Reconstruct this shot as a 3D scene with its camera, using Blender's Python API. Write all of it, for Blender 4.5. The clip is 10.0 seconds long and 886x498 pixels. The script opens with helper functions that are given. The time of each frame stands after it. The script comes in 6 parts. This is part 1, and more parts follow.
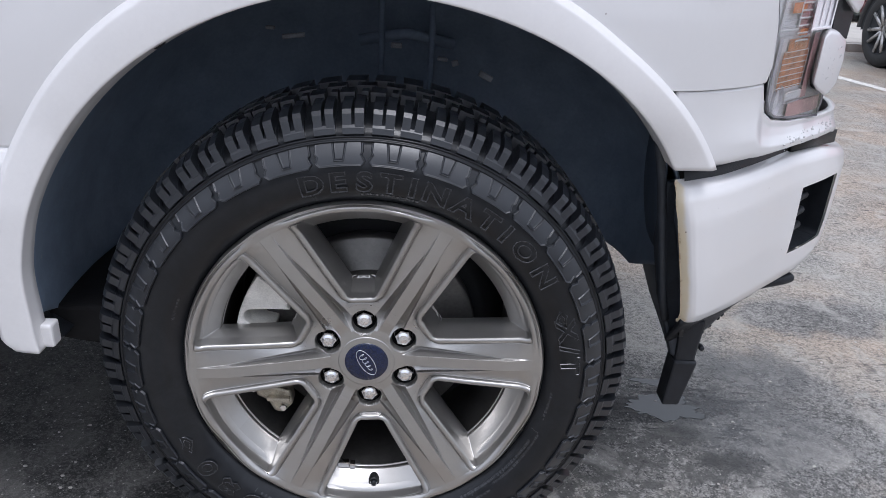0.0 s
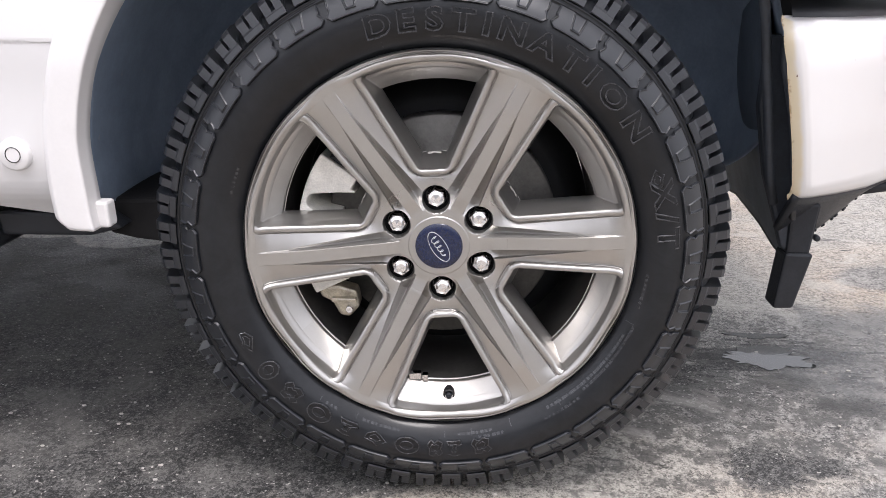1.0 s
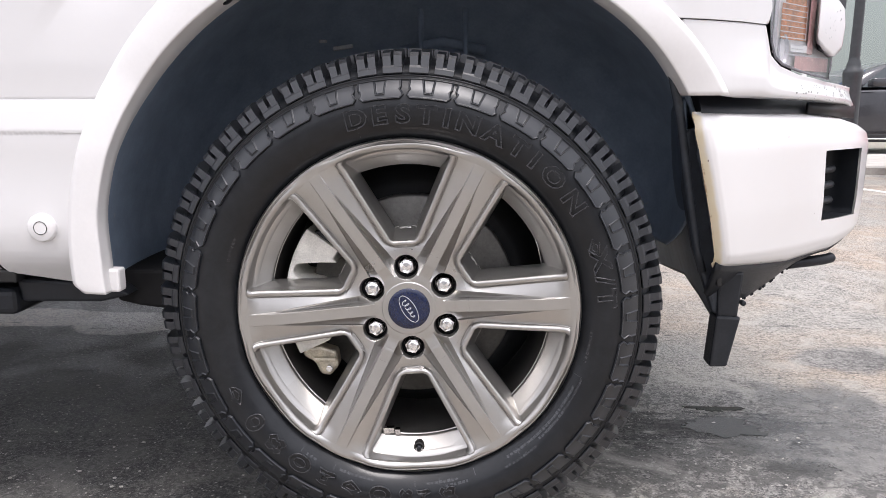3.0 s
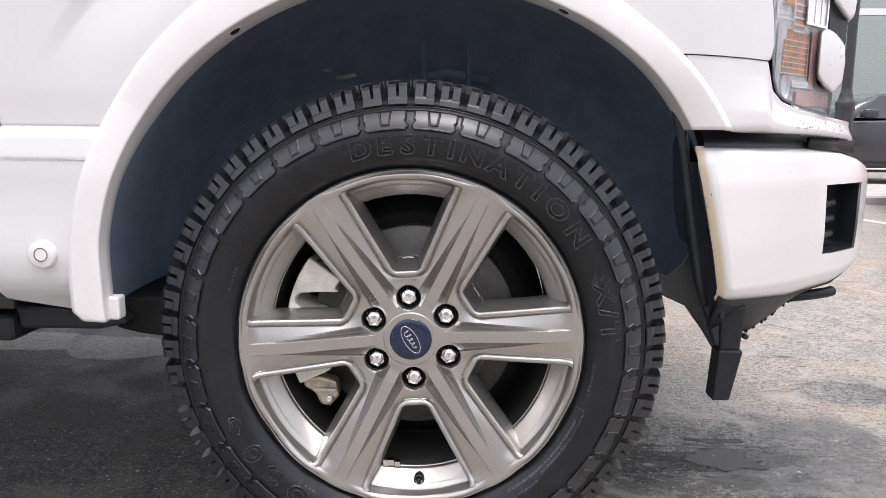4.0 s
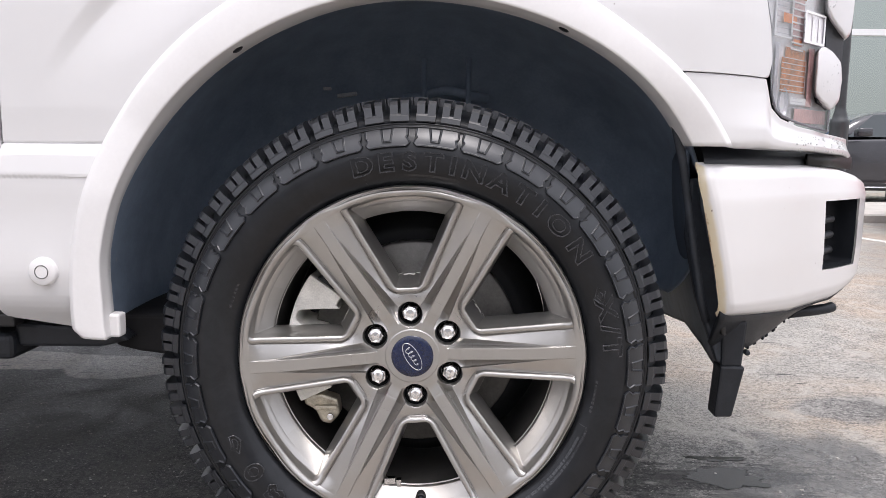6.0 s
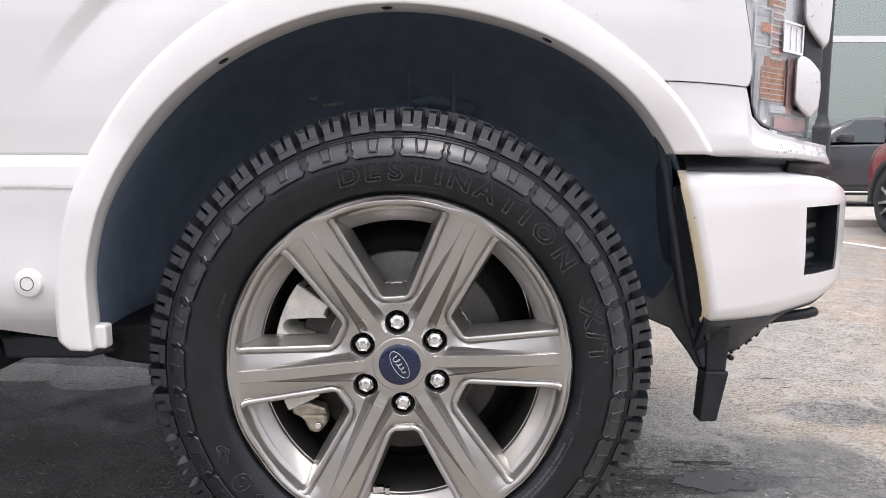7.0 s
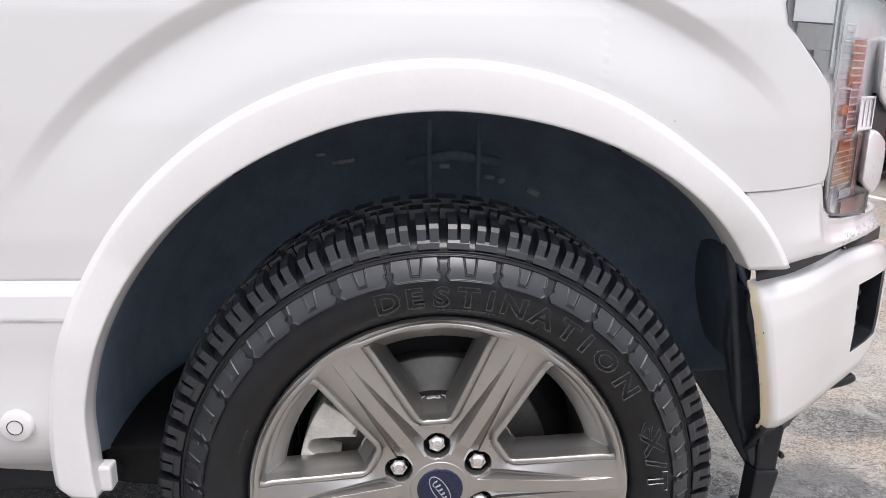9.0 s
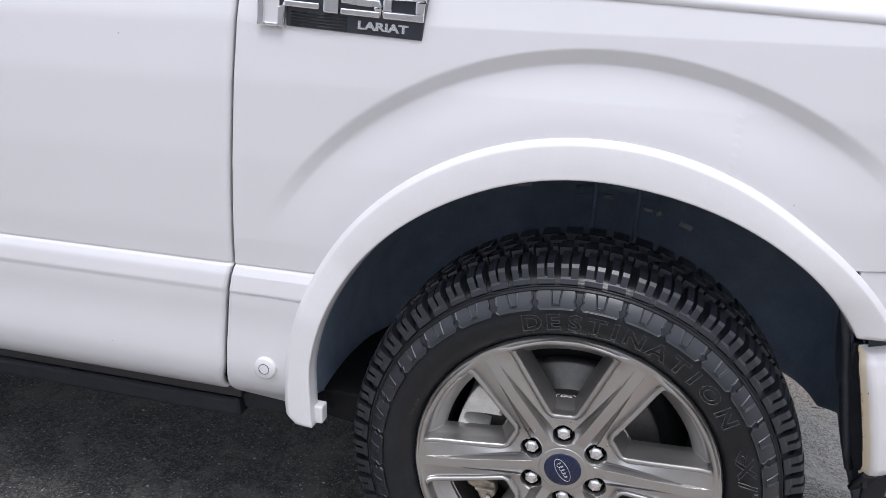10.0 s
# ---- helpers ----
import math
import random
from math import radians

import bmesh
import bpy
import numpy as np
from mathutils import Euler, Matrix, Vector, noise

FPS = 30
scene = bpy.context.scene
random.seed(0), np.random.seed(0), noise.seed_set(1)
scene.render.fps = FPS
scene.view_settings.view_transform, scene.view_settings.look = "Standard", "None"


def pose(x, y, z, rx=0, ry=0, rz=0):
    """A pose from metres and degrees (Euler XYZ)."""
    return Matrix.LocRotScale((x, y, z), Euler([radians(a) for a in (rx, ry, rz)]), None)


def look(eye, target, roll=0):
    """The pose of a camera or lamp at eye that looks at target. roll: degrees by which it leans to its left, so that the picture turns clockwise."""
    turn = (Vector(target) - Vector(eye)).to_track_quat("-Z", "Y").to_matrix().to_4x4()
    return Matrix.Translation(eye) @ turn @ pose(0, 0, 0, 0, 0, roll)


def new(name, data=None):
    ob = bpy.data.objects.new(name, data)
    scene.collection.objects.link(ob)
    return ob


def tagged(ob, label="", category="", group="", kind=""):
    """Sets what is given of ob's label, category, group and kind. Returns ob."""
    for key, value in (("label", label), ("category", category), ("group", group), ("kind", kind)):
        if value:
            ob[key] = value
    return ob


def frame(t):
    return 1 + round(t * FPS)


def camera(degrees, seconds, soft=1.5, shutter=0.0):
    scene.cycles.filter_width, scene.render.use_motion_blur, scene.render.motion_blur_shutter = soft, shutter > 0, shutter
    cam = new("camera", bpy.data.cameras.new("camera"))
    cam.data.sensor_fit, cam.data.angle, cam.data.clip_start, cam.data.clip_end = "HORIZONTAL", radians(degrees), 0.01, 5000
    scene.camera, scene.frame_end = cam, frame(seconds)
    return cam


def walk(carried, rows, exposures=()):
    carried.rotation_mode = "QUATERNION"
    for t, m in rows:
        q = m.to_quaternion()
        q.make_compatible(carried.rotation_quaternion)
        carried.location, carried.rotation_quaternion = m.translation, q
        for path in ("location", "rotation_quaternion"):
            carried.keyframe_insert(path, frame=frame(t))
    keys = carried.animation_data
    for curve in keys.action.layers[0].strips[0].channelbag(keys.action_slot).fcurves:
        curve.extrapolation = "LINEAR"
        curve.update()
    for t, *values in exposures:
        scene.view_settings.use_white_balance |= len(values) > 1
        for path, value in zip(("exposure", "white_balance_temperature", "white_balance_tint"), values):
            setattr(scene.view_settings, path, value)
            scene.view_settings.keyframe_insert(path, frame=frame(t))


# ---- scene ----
cam = camera(62.2, 10.0, soft=0.8)
PATH = [
    (0, (0.066, -0.948, 1.048), (0.147, 0.877, 0.234), 3.3),
    (0.2, (0.067, -0.963, 0.965), (0.149, 0.824, 0.071), 2.7),
    (0.5, (0.053, -0.92, 0.89), (0.076, 0.827, -0.084), -0.3),
    (0.8, (0.032, -0.915, 0.806), (-0.005, 0.936, 0.05), -1.2),
    (1, (0.056, -0.955, 0.759), (-0.04, 0.928, 0.091), -0.0),
    (1.5, (0.091, -1.034, 0.719), (-0.012, 0.897, 0.208), 0.0),
    (2, (0.099, -1.102, 0.733), (-0.009, 0.845, 0.289), 0.0),
    (2.5, (0.103, -1.115, 0.733), (0.014, 0.839, 0.317), -0.3),
    (4, (0.087, -1.11, 0.746), (0.023, 0.863, 0.427), 0.7),
    (4.5, (0.079, -1.104, 0.744), (0.011, 0.872, 0.442), 0.9),
    (5, (0.081, -1.108, 0.741), (0.012, 0.87, 0.452), 0.9),
    (6.5, (0.079, -1.114, 0.743), (0.037, 0.869, 0.487), 0.4),
    (7, (0.082, -1.119, 0.745), (0.059, 0.866, 0.497), 0.3),
    (7.5, (0.088, -1.121, 0.738), (0.088, 0.862, 0.479), 0.2),
    (8, (0.085, -1.118, 0.742), (0.106, 0.863, 0.468), 0.2),
    (8.5, (0.035, -1.048, 0.765), (0.104, 0.924, 0.44), 0.3),
    (8.8, (-0.036, -0.966, 0.904), (0.07, 0.987, 0.486), 0.4),
    (9, (-0.054, -0.933, 1.021), (0.056, 1.004, 0.534), 0.6),
    (9.2, (-0.066, -0.944, 1.097), (0.055, 0.993, 0.613), 1.2),
    (9.5, (-0.012, -1.005, 1.163), (-0.067, 0.911, 0.593), 1.4),
    (9.7, (0.022, -1.061, 1.184), (-0.164, 0.83, 0.56), 1.5),
    (10, (0.043, -1.138, 1.222), (-0.404, 0.701, 0.576), 2.2),
]
EXPOSURE = [(0.0, 0.46, 5900, 14), (0.3, 0.60, 6100, 14), (0.6, 0.86, 6450, 15), (1.0, 1.14, 6490, 16), (2.2, 1.14, 6490, 16), (4.0, 1.00, 6490, 16), (8.5, 0.90, 6490, 15), (9.2, 0.82, 6420, 14), (9.6, 0.72, 6300, 15), (10.0, 0.60, 6050, 15)]
walk(cam, [(t, look(eye, target, roll)) for t, eye, target, roll in PATH], EXPOSURE)

# ---- light ----
world = bpy.data.worlds.new("sky")
scene.world = world
world.use_nodes = True
wn = world.node_tree
wn.nodes.clear()
w_out = wn.nodes.new("ShaderNodeOutputWorld")
w_bg = wn.nodes.new("ShaderNodeBackground")
w_sky = wn.nodes.new("ShaderNodeTexSky")
w_mix = wn.nodes.new("ShaderNodeMix")
w_mix.data_type = "RGBA"
w_mix.inputs["Factor"].default_value = 0.85
w_dir = wn.nodes.new("ShaderNodeTexCoord")
w_sep = wn.nodes.new("ShaderNodeSeparateXYZ")
w_up = wn.nodes.new("ShaderNodeMapRange")
w_cloud = wn.nodes.new("ShaderNodeMix")
w_cloud.data_type = "RGBA"
w_cloud.inputs["A"].default_value = (5.3, 5.45, 5.7, 1)
w_cloud.inputs["B"].default_value = (12.0, 12.3, 12.8, 1)
wn.links.new(w_dir.outputs["Generated"], w_sep.inputs[0])
wn.links.new(w_sep.outputs[2], w_up.inputs[0])
wn.links.new(w_up.outputs[0], w_cloud.inputs["Factor"])
wn.links.new(w_cloud.outputs["Result"], w_mix.inputs["B"])
w_sky.sky_type = "NISHITA"
w_sky.sun_disc = False
w_sky.sun_elevation = radians(70)
w_sky.sun_rotation = radians(200)
w_sky.air_density = 1.0
w_sky.dust_density = 4.0
w_bg.inputs["Strength"].default_value = 0.100
wn.links.new(w_sky.outputs[0], w_mix.inputs["A"])
wn.links.new(w_mix.outputs["Result"], w_bg.inputs["Color"])
wn.links.new(w_bg.outputs[0], w_out.inputs[0])
sun_data = bpy.data.lights.new("sun", "SUN")
sun_data.energy, sun_data.angle, sun_data.color = 1.1, radians(20), (1.0, 0.97, 0.93)
sun = new("sun", sun_data)
sun.matrix_world = look((1.2, -3.0, 9.0), (0, 0.2, 0))


# ---- materials ----
def material(name, color, rough=0.5, metal=0.0, coat=0.0, spec=0.5):
    m = bpy.data.materials.new(name)
    m.use_nodes = True
    b = m.node_tree.nodes["Principled BSDF"]
    b.inputs["Base Color"].default_value = (*color, 1)
    b.inputs["Roughness"].default_value = rough
    b.inputs["Metallic"].default_value = metal
    b.inputs["Coat Weight"].default_value = coat
    b.inputs["Coat Roughness"].default_value = 0.06
    b.inputs["Specular IOR Level"].default_value = spec
    return m, m.node_tree, b


def tex_noise(nt, scale, detail=4.0, rough=0.55, coord="Object", dist=0.0):
    n = nt.nodes.new("ShaderNodeTexNoise")
    n.inputs["Scale"].default_value = scale
    n.inputs["Detail"].default_value = detail
    n.inputs["Roughness"].default_value = rough
    n.inputs["Distortion"].default_value = dist
    c = nt.nodes.new("ShaderNodeTexCoord")
    nt.links.new(c.outputs[coord], n.inputs["Vector"])
    return n.outputs["Fac"]


def ramp(nt, src, stops):
    r = nt.nodes.new("ShaderNodeValToRGB")
    e = r.color_ramp.elements
    while len(e) < len(stops):
        e.new(0.5)
    for el, (p, c) in zip(e, stops):
        el.position = p
        el.color = (*c, 1) if isinstance(c, tuple) else (c, c, c, 1)
    nt.links.new(src, r.inputs[0])
    return r.outputs["Color"]


def mixc(nt, fac, a, b, mode="MIX"):
    m = nt.nodes.new("ShaderNodeMix")
    m.data_type, m.blend_type = "RGBA", mode
    for sock, v in (("Factor", fac), ("A", a), ("B", b)):
        if isinstance(v, (int, float)):
            m.inputs[sock].default_value = v if sock == "Factor" else (v, v, v, 1)
        elif isinstance(v, tuple):
            m.inputs[sock].default_value = (*v, 1)
        else:
            nt.links.new(v, m.inputs[sock])
    return m.outputs["Result"]


def maths(nt, op, a, b=None, clamp=False):
    m = nt.nodes.new("ShaderNodeMath")
    m.operation, m.use_clamp = op, clamp
    for i, v in enumerate((a, b)):
        if v is None:
            continue
        if isinstance(v, (int, float)):
            m.inputs[i].default_value = v
        else:
            nt.links.new(v, m.inputs[i])
    return m.outputs[0]


def bump(nt, b, height, strength, distance):
    n = nt.nodes.new("ShaderNodeBump")
    n.inputs["Strength"].default_value = strength
    n.inputs["Distance"].default_value = distance
    nt.links.new(height, n.inputs["Height"])
    nt.links.new(n.outputs[0], b.inputs["Normal"])


def simple(name, color, rough=0.5, metal=0.0, coat=0.0, var=0.25, scale=30.0, bumps=0.0, bscale=300.0, spec=0.5):
    """A plain surface with grain at two scales."""
    m, nt, b = material(name, color, rough, metal, coat, spec)
    big = tex_noise(nt, scale)
    fine = tex_noise(nt, scale * 9)
    both = mixc(nt, 0.4, big, fine)
    lo = tuple(c * (1 - var) for c in color)
    hi = tuple(min(1.0, c * (1 + var)) for c in color)
    nt.links.new(ramp(nt, both, [(0.3, lo), (0.7, hi)]), b.inputs["Base Color"])
    nt.links.new(ramp(nt, fine, [(0.3, max(0.02, rough - 0.07)), (0.7, min(1, rough + 0.07))]), b.inputs["Roughness"])
    if bumps:
        bump(nt, b, tex_noise(nt, bscale, 6), bumps, 0.001)
    return m


def paint_material(name, color, dirt=True):
    m, nt, b = material(name, color, 0.32, 0.0, 0.6, 0.5)
    big = tex_noise(nt, 3.0, 5)
    fine = tex_noise(nt, 220.0, 2)
    col = mixc(nt, ramp(nt, big, [(0.35, 0.0), (0.75, 1.0)]), color, tuple(c * 0.965 for c in color))
    if dirt:
        spots = ramp(nt, tex_noise(nt, 95.0, 1), [(0.0, 0.0), (0.825, 0.0), (0.84, 0.7)])
        col = mixc(nt, spots, col, (0.22, 0.20, 0.18))
    nt.links.new(col, b.inputs["Base Color"])
    nt.links.new(ramp(nt, fine, [(0.3, 0.28), (0.7, 0.36)]), b.inputs["Roughness"])
    return m


PAINT = paint_material("white_paint", (0.665, 0.66, 0.665))
FLARE = simple("white_flare", (0.70, 0.69, 0.69), 0.36, 0, 0.3, 0.03, 20)


def bumper_material():
    """White paint with a yellowed, rusty film along the wheel-side edge (u near 0)."""
    m, nt, b = material("bumper_paint", (0.8, 0.79, 0.79), 0.3, 0, 0.6)
    uv = nt.nodes.new("ShaderNodeUVMap")
    sep = nt.nodes.new("ShaderNodeSeparateXYZ")
    nt.links.new(uv.outputs[0], sep.inputs[0])
    edge = maths(nt, "ADD", sep.outputs[0], maths(nt, "MULTIPLY", maths(nt, "SUBTRACT", tex_noise(nt, 28.0, 5), 0.5), 0.03))
    film = ramp(nt, edge, [(0.0, 1.0), (0.012, 0.85), (0.022, 0.0)])
    rust = ramp(nt, maths(nt, "ADD", edge, maths(nt, "MULTIPLY", tex_noise(nt, 160.0, 3), 0.02)), [(0.0, 1.0), (0.007, 0.8), (0.011, 0.0)])
    spots = ramp(nt, tex_noise(nt, 75.0, 1), [(0.0, 0.0), (0.79, 0.0), (0.81, 0.9)])
    col = mixc(nt, film, (0.70, 0.69, 0.69), (0.72, 0.62, 0.43))
    col = mixc(nt, rust, col, (0.34, 0.20, 0.09))
    col = mixc(nt, spots, col, (0.16, 0.10, 0.07))
    nt.links.new(col, b.inputs["Base Color"])
    return m


BUMPER = bumper_material()
BLACK = simple("black_plastic", (0.014, 0.016, 0.020), 0.42, 0, 0, 0.35, 40, 0.25, 500, 0.3)
LINER = simple("fender_liner_plastic", (0.205, 0.260, 0.340), 0.6, 0, 0, 0.22, 18, 0.15, 120)
_n = LINER.node_tree
_b = _n.nodes["Principled BSDF"]
_src = _b.inputs["Base Color"].links[0].from_socket
_n.links.new(mixc(_n, ramp(_n, tex_noise(_n, 38.0, 2), [(0.0, 0.0), (0.74, 0.0), (0.78, 0.5)]), _src, (0.30, 0.30, 0.31)), _b.inputs["Base Color"])
LINER_MID = simple("skirt_plastic", (0.085, 0.108, 0.142), 0.6, 0, 0, 0.3, 20, 0.2, 100)
LINER_DARK = simple("suspension_grime", (0.026, 0.032, 0.042), 0.6, 0, 0, 0.5, 25, 0.3, 90)
UNDER = simple("undercarriage_black", (0.020, 0.022, 0.025), 0.75, 0, 0, 0.5, 12, 0.3, 80)
GASKET = simple("black_rubber_seal", (0.012, 0.012, 0.013), 0.45, 0, 0, 0.2, 60)
DISC = simple("brake_iron", (0.17, 0.165, 0.155), 0.42, 0.6, 0, 0.35, 25, 0.2, 300)
# pale tone painted in for glints deep in the wheel well
GLINT_PALE = simple("pale_glint", (0.30, 0.31, 0.33), 0.5, 0.2, 0, 0.4, 60)
DUSTY = simple("dusty_barrel", (0.070, 0.067, 0.063), 0.6, 0.2, 0, 0.5, 14, 0.1, 200)
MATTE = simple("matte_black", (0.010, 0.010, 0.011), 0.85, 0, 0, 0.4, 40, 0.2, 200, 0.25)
CALIPER = simple("cast_caliper", (0.78, 0.765, 0.72), 0.45, 0.1, 0, 0.25, 40, 0.3, 250)
BRASS = simple("plated_bracket", (0.46, 0.42, 0.34), 0.4, 0.7, 0, 0.5, 60, 0.2, 300)
CHROME = simple("chrome", (0.82, 0.82, 0.83), 0.08, 1.0, 0, 0.04, 50)
BLUE = simple("blue_enamel", (0.004, 0.010, 0.042), 0.25, 0.0, 0.3, 0.15, 90)
SILVER = simple("silver_trim", (0.72, 0.73, 0.75), 0.3, 0.8, 0, 0.1, 80)
BADGE_BLACK = simple("badge_black", (0.022, 0.026, 0.035), 0.35, 0, 0.3, 0.2, 80)


def alloy_material():
    m, nt, b = material("satin_alloy", (0.46, 0.45, 0.43), 0.3, 0.85, 0.25)
    b.inputs["Coat Roughness"].default_value = 0.2
    big = tex_noise(nt, 14.0, 5)
    fine = tex_noise(nt, 420.0, 3)
    dust = ramp(nt, maths(nt, "ADD", maths(nt, "MULTIPLY", big, 0.8), maths(nt, "MULTIPLY", fine, 0.2)), [(0.48, 0.0), (0.8, 0.5)])
    col = mixc(nt, dust, (0.425, 0.415, 0.400), (0.335, 0.320, 0.293))
    nt.links.new(col, b.inputs["Base Color"])
    nt.links.new(ramp(nt, big, [(0.3, 0.27), (0.75, 0.36)]), b.inputs["Roughness"])
    return m


ALLOY = alloy_material()


def rubber_material(name, color, rough):
    m, nt, b = material(name, color, rough, 0.0, 0.5, 0.4)
    b.inputs["Coat Roughness"].default_value = 0.16
    b.inputs["Coat Tint"].default_value = (0.90, 0.95, 1.0, 1)
    big = tex_noise(nt, 9.0, 6, 0.6)
    fine = tex_noise(nt, 320.0, 3)
    streak = tex_noise(nt, 26.0, 6, 0.7, dist=1.5)
    dust = ramp(nt, mixc(nt, 0.5, big, streak), [(0.42, 0.0), (0.68, 0.55)])
    col = mixc(nt, dust, color, tuple(c * 2.2 + 0.008 for c in color))
    nt.links.new(col, b.inputs["Base Color"])
    nt.links.new(ramp(nt, streak, [(0.3, rough - 0.07), (0.7, rough + 0.07)]), b.inputs["Roughness"])
    bump(nt, b, fine, 0.25, 0.0006)
    return m


RUBBER = rubber_material("tyre_rubber", (0.0060, 0.0068, 0.0085), 0.40)
RUBBER.node_tree.nodes["Principled BSDF"].inputs["Coat Weight"].default_value = 0.34
RUBBER.node_tree.nodes["Principled BSDF"].inputs["Specular IOR Level"].default_value = 0.22
TREAD = rubber_material("tread_rubber", (0.0090, 0.0100, 0.0128), 0.40)
TREAD.node_tree.nodes["Principled BSDF"].inputs["Coat IOR"].default_value = 1.55
TREAD.node_tree.nodes["Principled BSDF"].inputs["Coat Weight"].default_value = 0.5
TREAD.node_tree.nodes["Principled BSDF"].inputs["Coat Roughness"].default_value = 0.30


def ground_material():
    """Worn tarmac: pale dry patches, dark wet patches, aggregate and grit."""
    m, nt, b = material("wet_tarmac", (0.2, 0.2, 0.2), 0.7)
    c = nt.nodes.new("ShaderNodeTexCoord")
    sep = nt.nodes.new("ShaderNodeSeparateXYZ")
    nt.links.new(c.outputs["Object"], sep.inputs[0])
    x, y = sep.outputs[0], sep.outputs[1]
    big = tex_noise(nt, 1.1, 6, 0.6, dist=0.2)
    mid = tex_noise(nt, 6.5, 7, 0.68, dist=0.2)
    grit = tex_noise(nt, 60.0, 4, 0.75)
    fine = tex_noise(nt, 260.0, 3, 0.6)
    cells = []
    for sc in (170.0, 420.0):
        vo = nt.nodes.new("ShaderNodeTexVoronoi")
        vo.inputs["Scale"].default_value = sc
        nt.links.new(c.outputs["Object"], vo.inputs["Vector"])
        sp = nt.nodes.new("ShaderNodeSeparateColor")
        nt.links.new(vo.outputs["Color"], sp.inputs[0])
        cells.append(sp.outputs[0])
    grain = maths(nt, "ADD", maths(nt, "MULTIPLY", cells[0], 0.45), maths(nt, "MULTIPLY", cells[1], 0.55))
    tone = maths(nt, "ADD", maths(nt, "MULTIPLY", mid, 0.32), maths(nt, "ADD", maths(nt, "MULTIPLY", grit, 0.36), maths(nt, "MULTIPLY", grain, 0.32)))
    mottle = tex_noise(nt, 24.0, 6, 0.68, dist=0.3)
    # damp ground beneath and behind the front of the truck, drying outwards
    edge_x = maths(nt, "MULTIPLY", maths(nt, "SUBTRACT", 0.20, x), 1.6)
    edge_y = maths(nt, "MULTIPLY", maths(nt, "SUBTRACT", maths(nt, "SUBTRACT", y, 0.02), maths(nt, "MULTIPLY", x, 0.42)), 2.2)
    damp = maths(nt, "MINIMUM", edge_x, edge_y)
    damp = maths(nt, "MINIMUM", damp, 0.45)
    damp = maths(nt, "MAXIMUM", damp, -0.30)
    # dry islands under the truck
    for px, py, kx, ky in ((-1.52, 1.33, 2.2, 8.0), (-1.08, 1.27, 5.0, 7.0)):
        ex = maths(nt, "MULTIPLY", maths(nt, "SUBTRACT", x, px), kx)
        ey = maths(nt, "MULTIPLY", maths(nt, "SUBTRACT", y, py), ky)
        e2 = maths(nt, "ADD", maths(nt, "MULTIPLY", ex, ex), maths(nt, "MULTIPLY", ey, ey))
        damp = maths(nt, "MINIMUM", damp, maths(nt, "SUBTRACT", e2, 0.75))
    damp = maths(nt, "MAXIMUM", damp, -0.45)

    def spot(px, py, rx, ry):
        """1 at the middle of an oval patch, 0 at its edge, falling on outside."""
        ex = maths(nt, "DIVIDE", maths(nt, "SUBTRACT", x, px), rx)
        ey = maths(nt, "DIVIDE", maths(nt, "SUBTRACT", y, py), ry)
        return maths(nt, "SUBTRACT", 1.0, maths(nt, "SQRT", maths(nt, "ADD", maths(nt, "MULTIPLY", ex, ex), maths(nt, "MULTIPLY", ey, ey))))

    # wet ripples beside the puddle and an oil stain
    stretch = nt.nodes.new("ShaderNodeMapping")
    stretch.inputs["Scale"].default_value = (9.0, 40.0, 1.0)
    nt.links.new(c.outputs["Object"], stretch.inputs["Vector"])
    rip = nt.nodes.new("ShaderNodeTexNoise")
    rip.inputs["Scale"].default_value, rip.inputs["Detail"].default_value = 1.0, 3.0
    nt.links.new(stretch.outputs[0], rip.inputs["Vector"])
    streak = maths(nt, "MAXIMUM", spot(0.50, 0.500, 0.20, 0.085), spot(0.72, 0.520, 0.18, 0.080))
    streak = maths(nt, "MAXIMUM", streak, -0.8)
    streak = maths(nt, "ADD", maths(nt, "MULTIPLY", streak, 0.5), maths(nt, "MULTIPLY", maths(nt, "SUBTRACT", rip.outputs["Fac"], 0.51), 2.4))
    oil = maths(nt, "MAXIMUM", maths(nt, "MAXIMUM", spot(0.545, 0.115, 0.065, 0.060), spot(0.635, 0.118, 0.05, 0.028)), -0.8)
    oil = maths(nt, "ADD", maths(nt, "MULTIPLY", oil, 0.5), maths(nt, "MULTIPLY", maths(nt, "SUBTRACT", grit, 0.46), 1.2))
    noisy = maths(nt, "ADD", maths(nt, "MULTIPLY", maths(nt, "SUBTRACT", big, 0.5), 0.9), maths(nt, "MULTIPLY", maths(nt, "SUBTRACT", mid, 0.5), 1.0))
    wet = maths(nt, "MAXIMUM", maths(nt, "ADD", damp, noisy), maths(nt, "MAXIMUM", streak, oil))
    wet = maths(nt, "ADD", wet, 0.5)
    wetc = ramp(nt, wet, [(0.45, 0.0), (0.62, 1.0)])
    # half-dried film ahead of the wheel
    film = maths(nt, "MAXIMUM", maths(nt, "MAXIMUM", spot(0.82, 0.40, 0.55, 0.40), spot(0.42, 0.48, 0.46, 0.42)), maths(nt, "MAXIMUM", spot(0.80, 0.04, 0.22, 0.07), spot(1.30, 1.0, 0.30, 0.16)))
    film = maths(nt, "MAXIMUM", film, -0.6)
    film = maths(nt, "ADD", film, maths(nt, "MULTIPLY", noisy, 1.5))
    filmc = ramp(nt, film, [(0.0, 0.0), (0.30, 0.95)])
    dry = ramp(nt, tone, [(0.36, (0.085, 0.082, 0.077)), (0.46, (0.255, 0.246, 0.230)), (0.60, (0.46, 0.442, 0.412))])
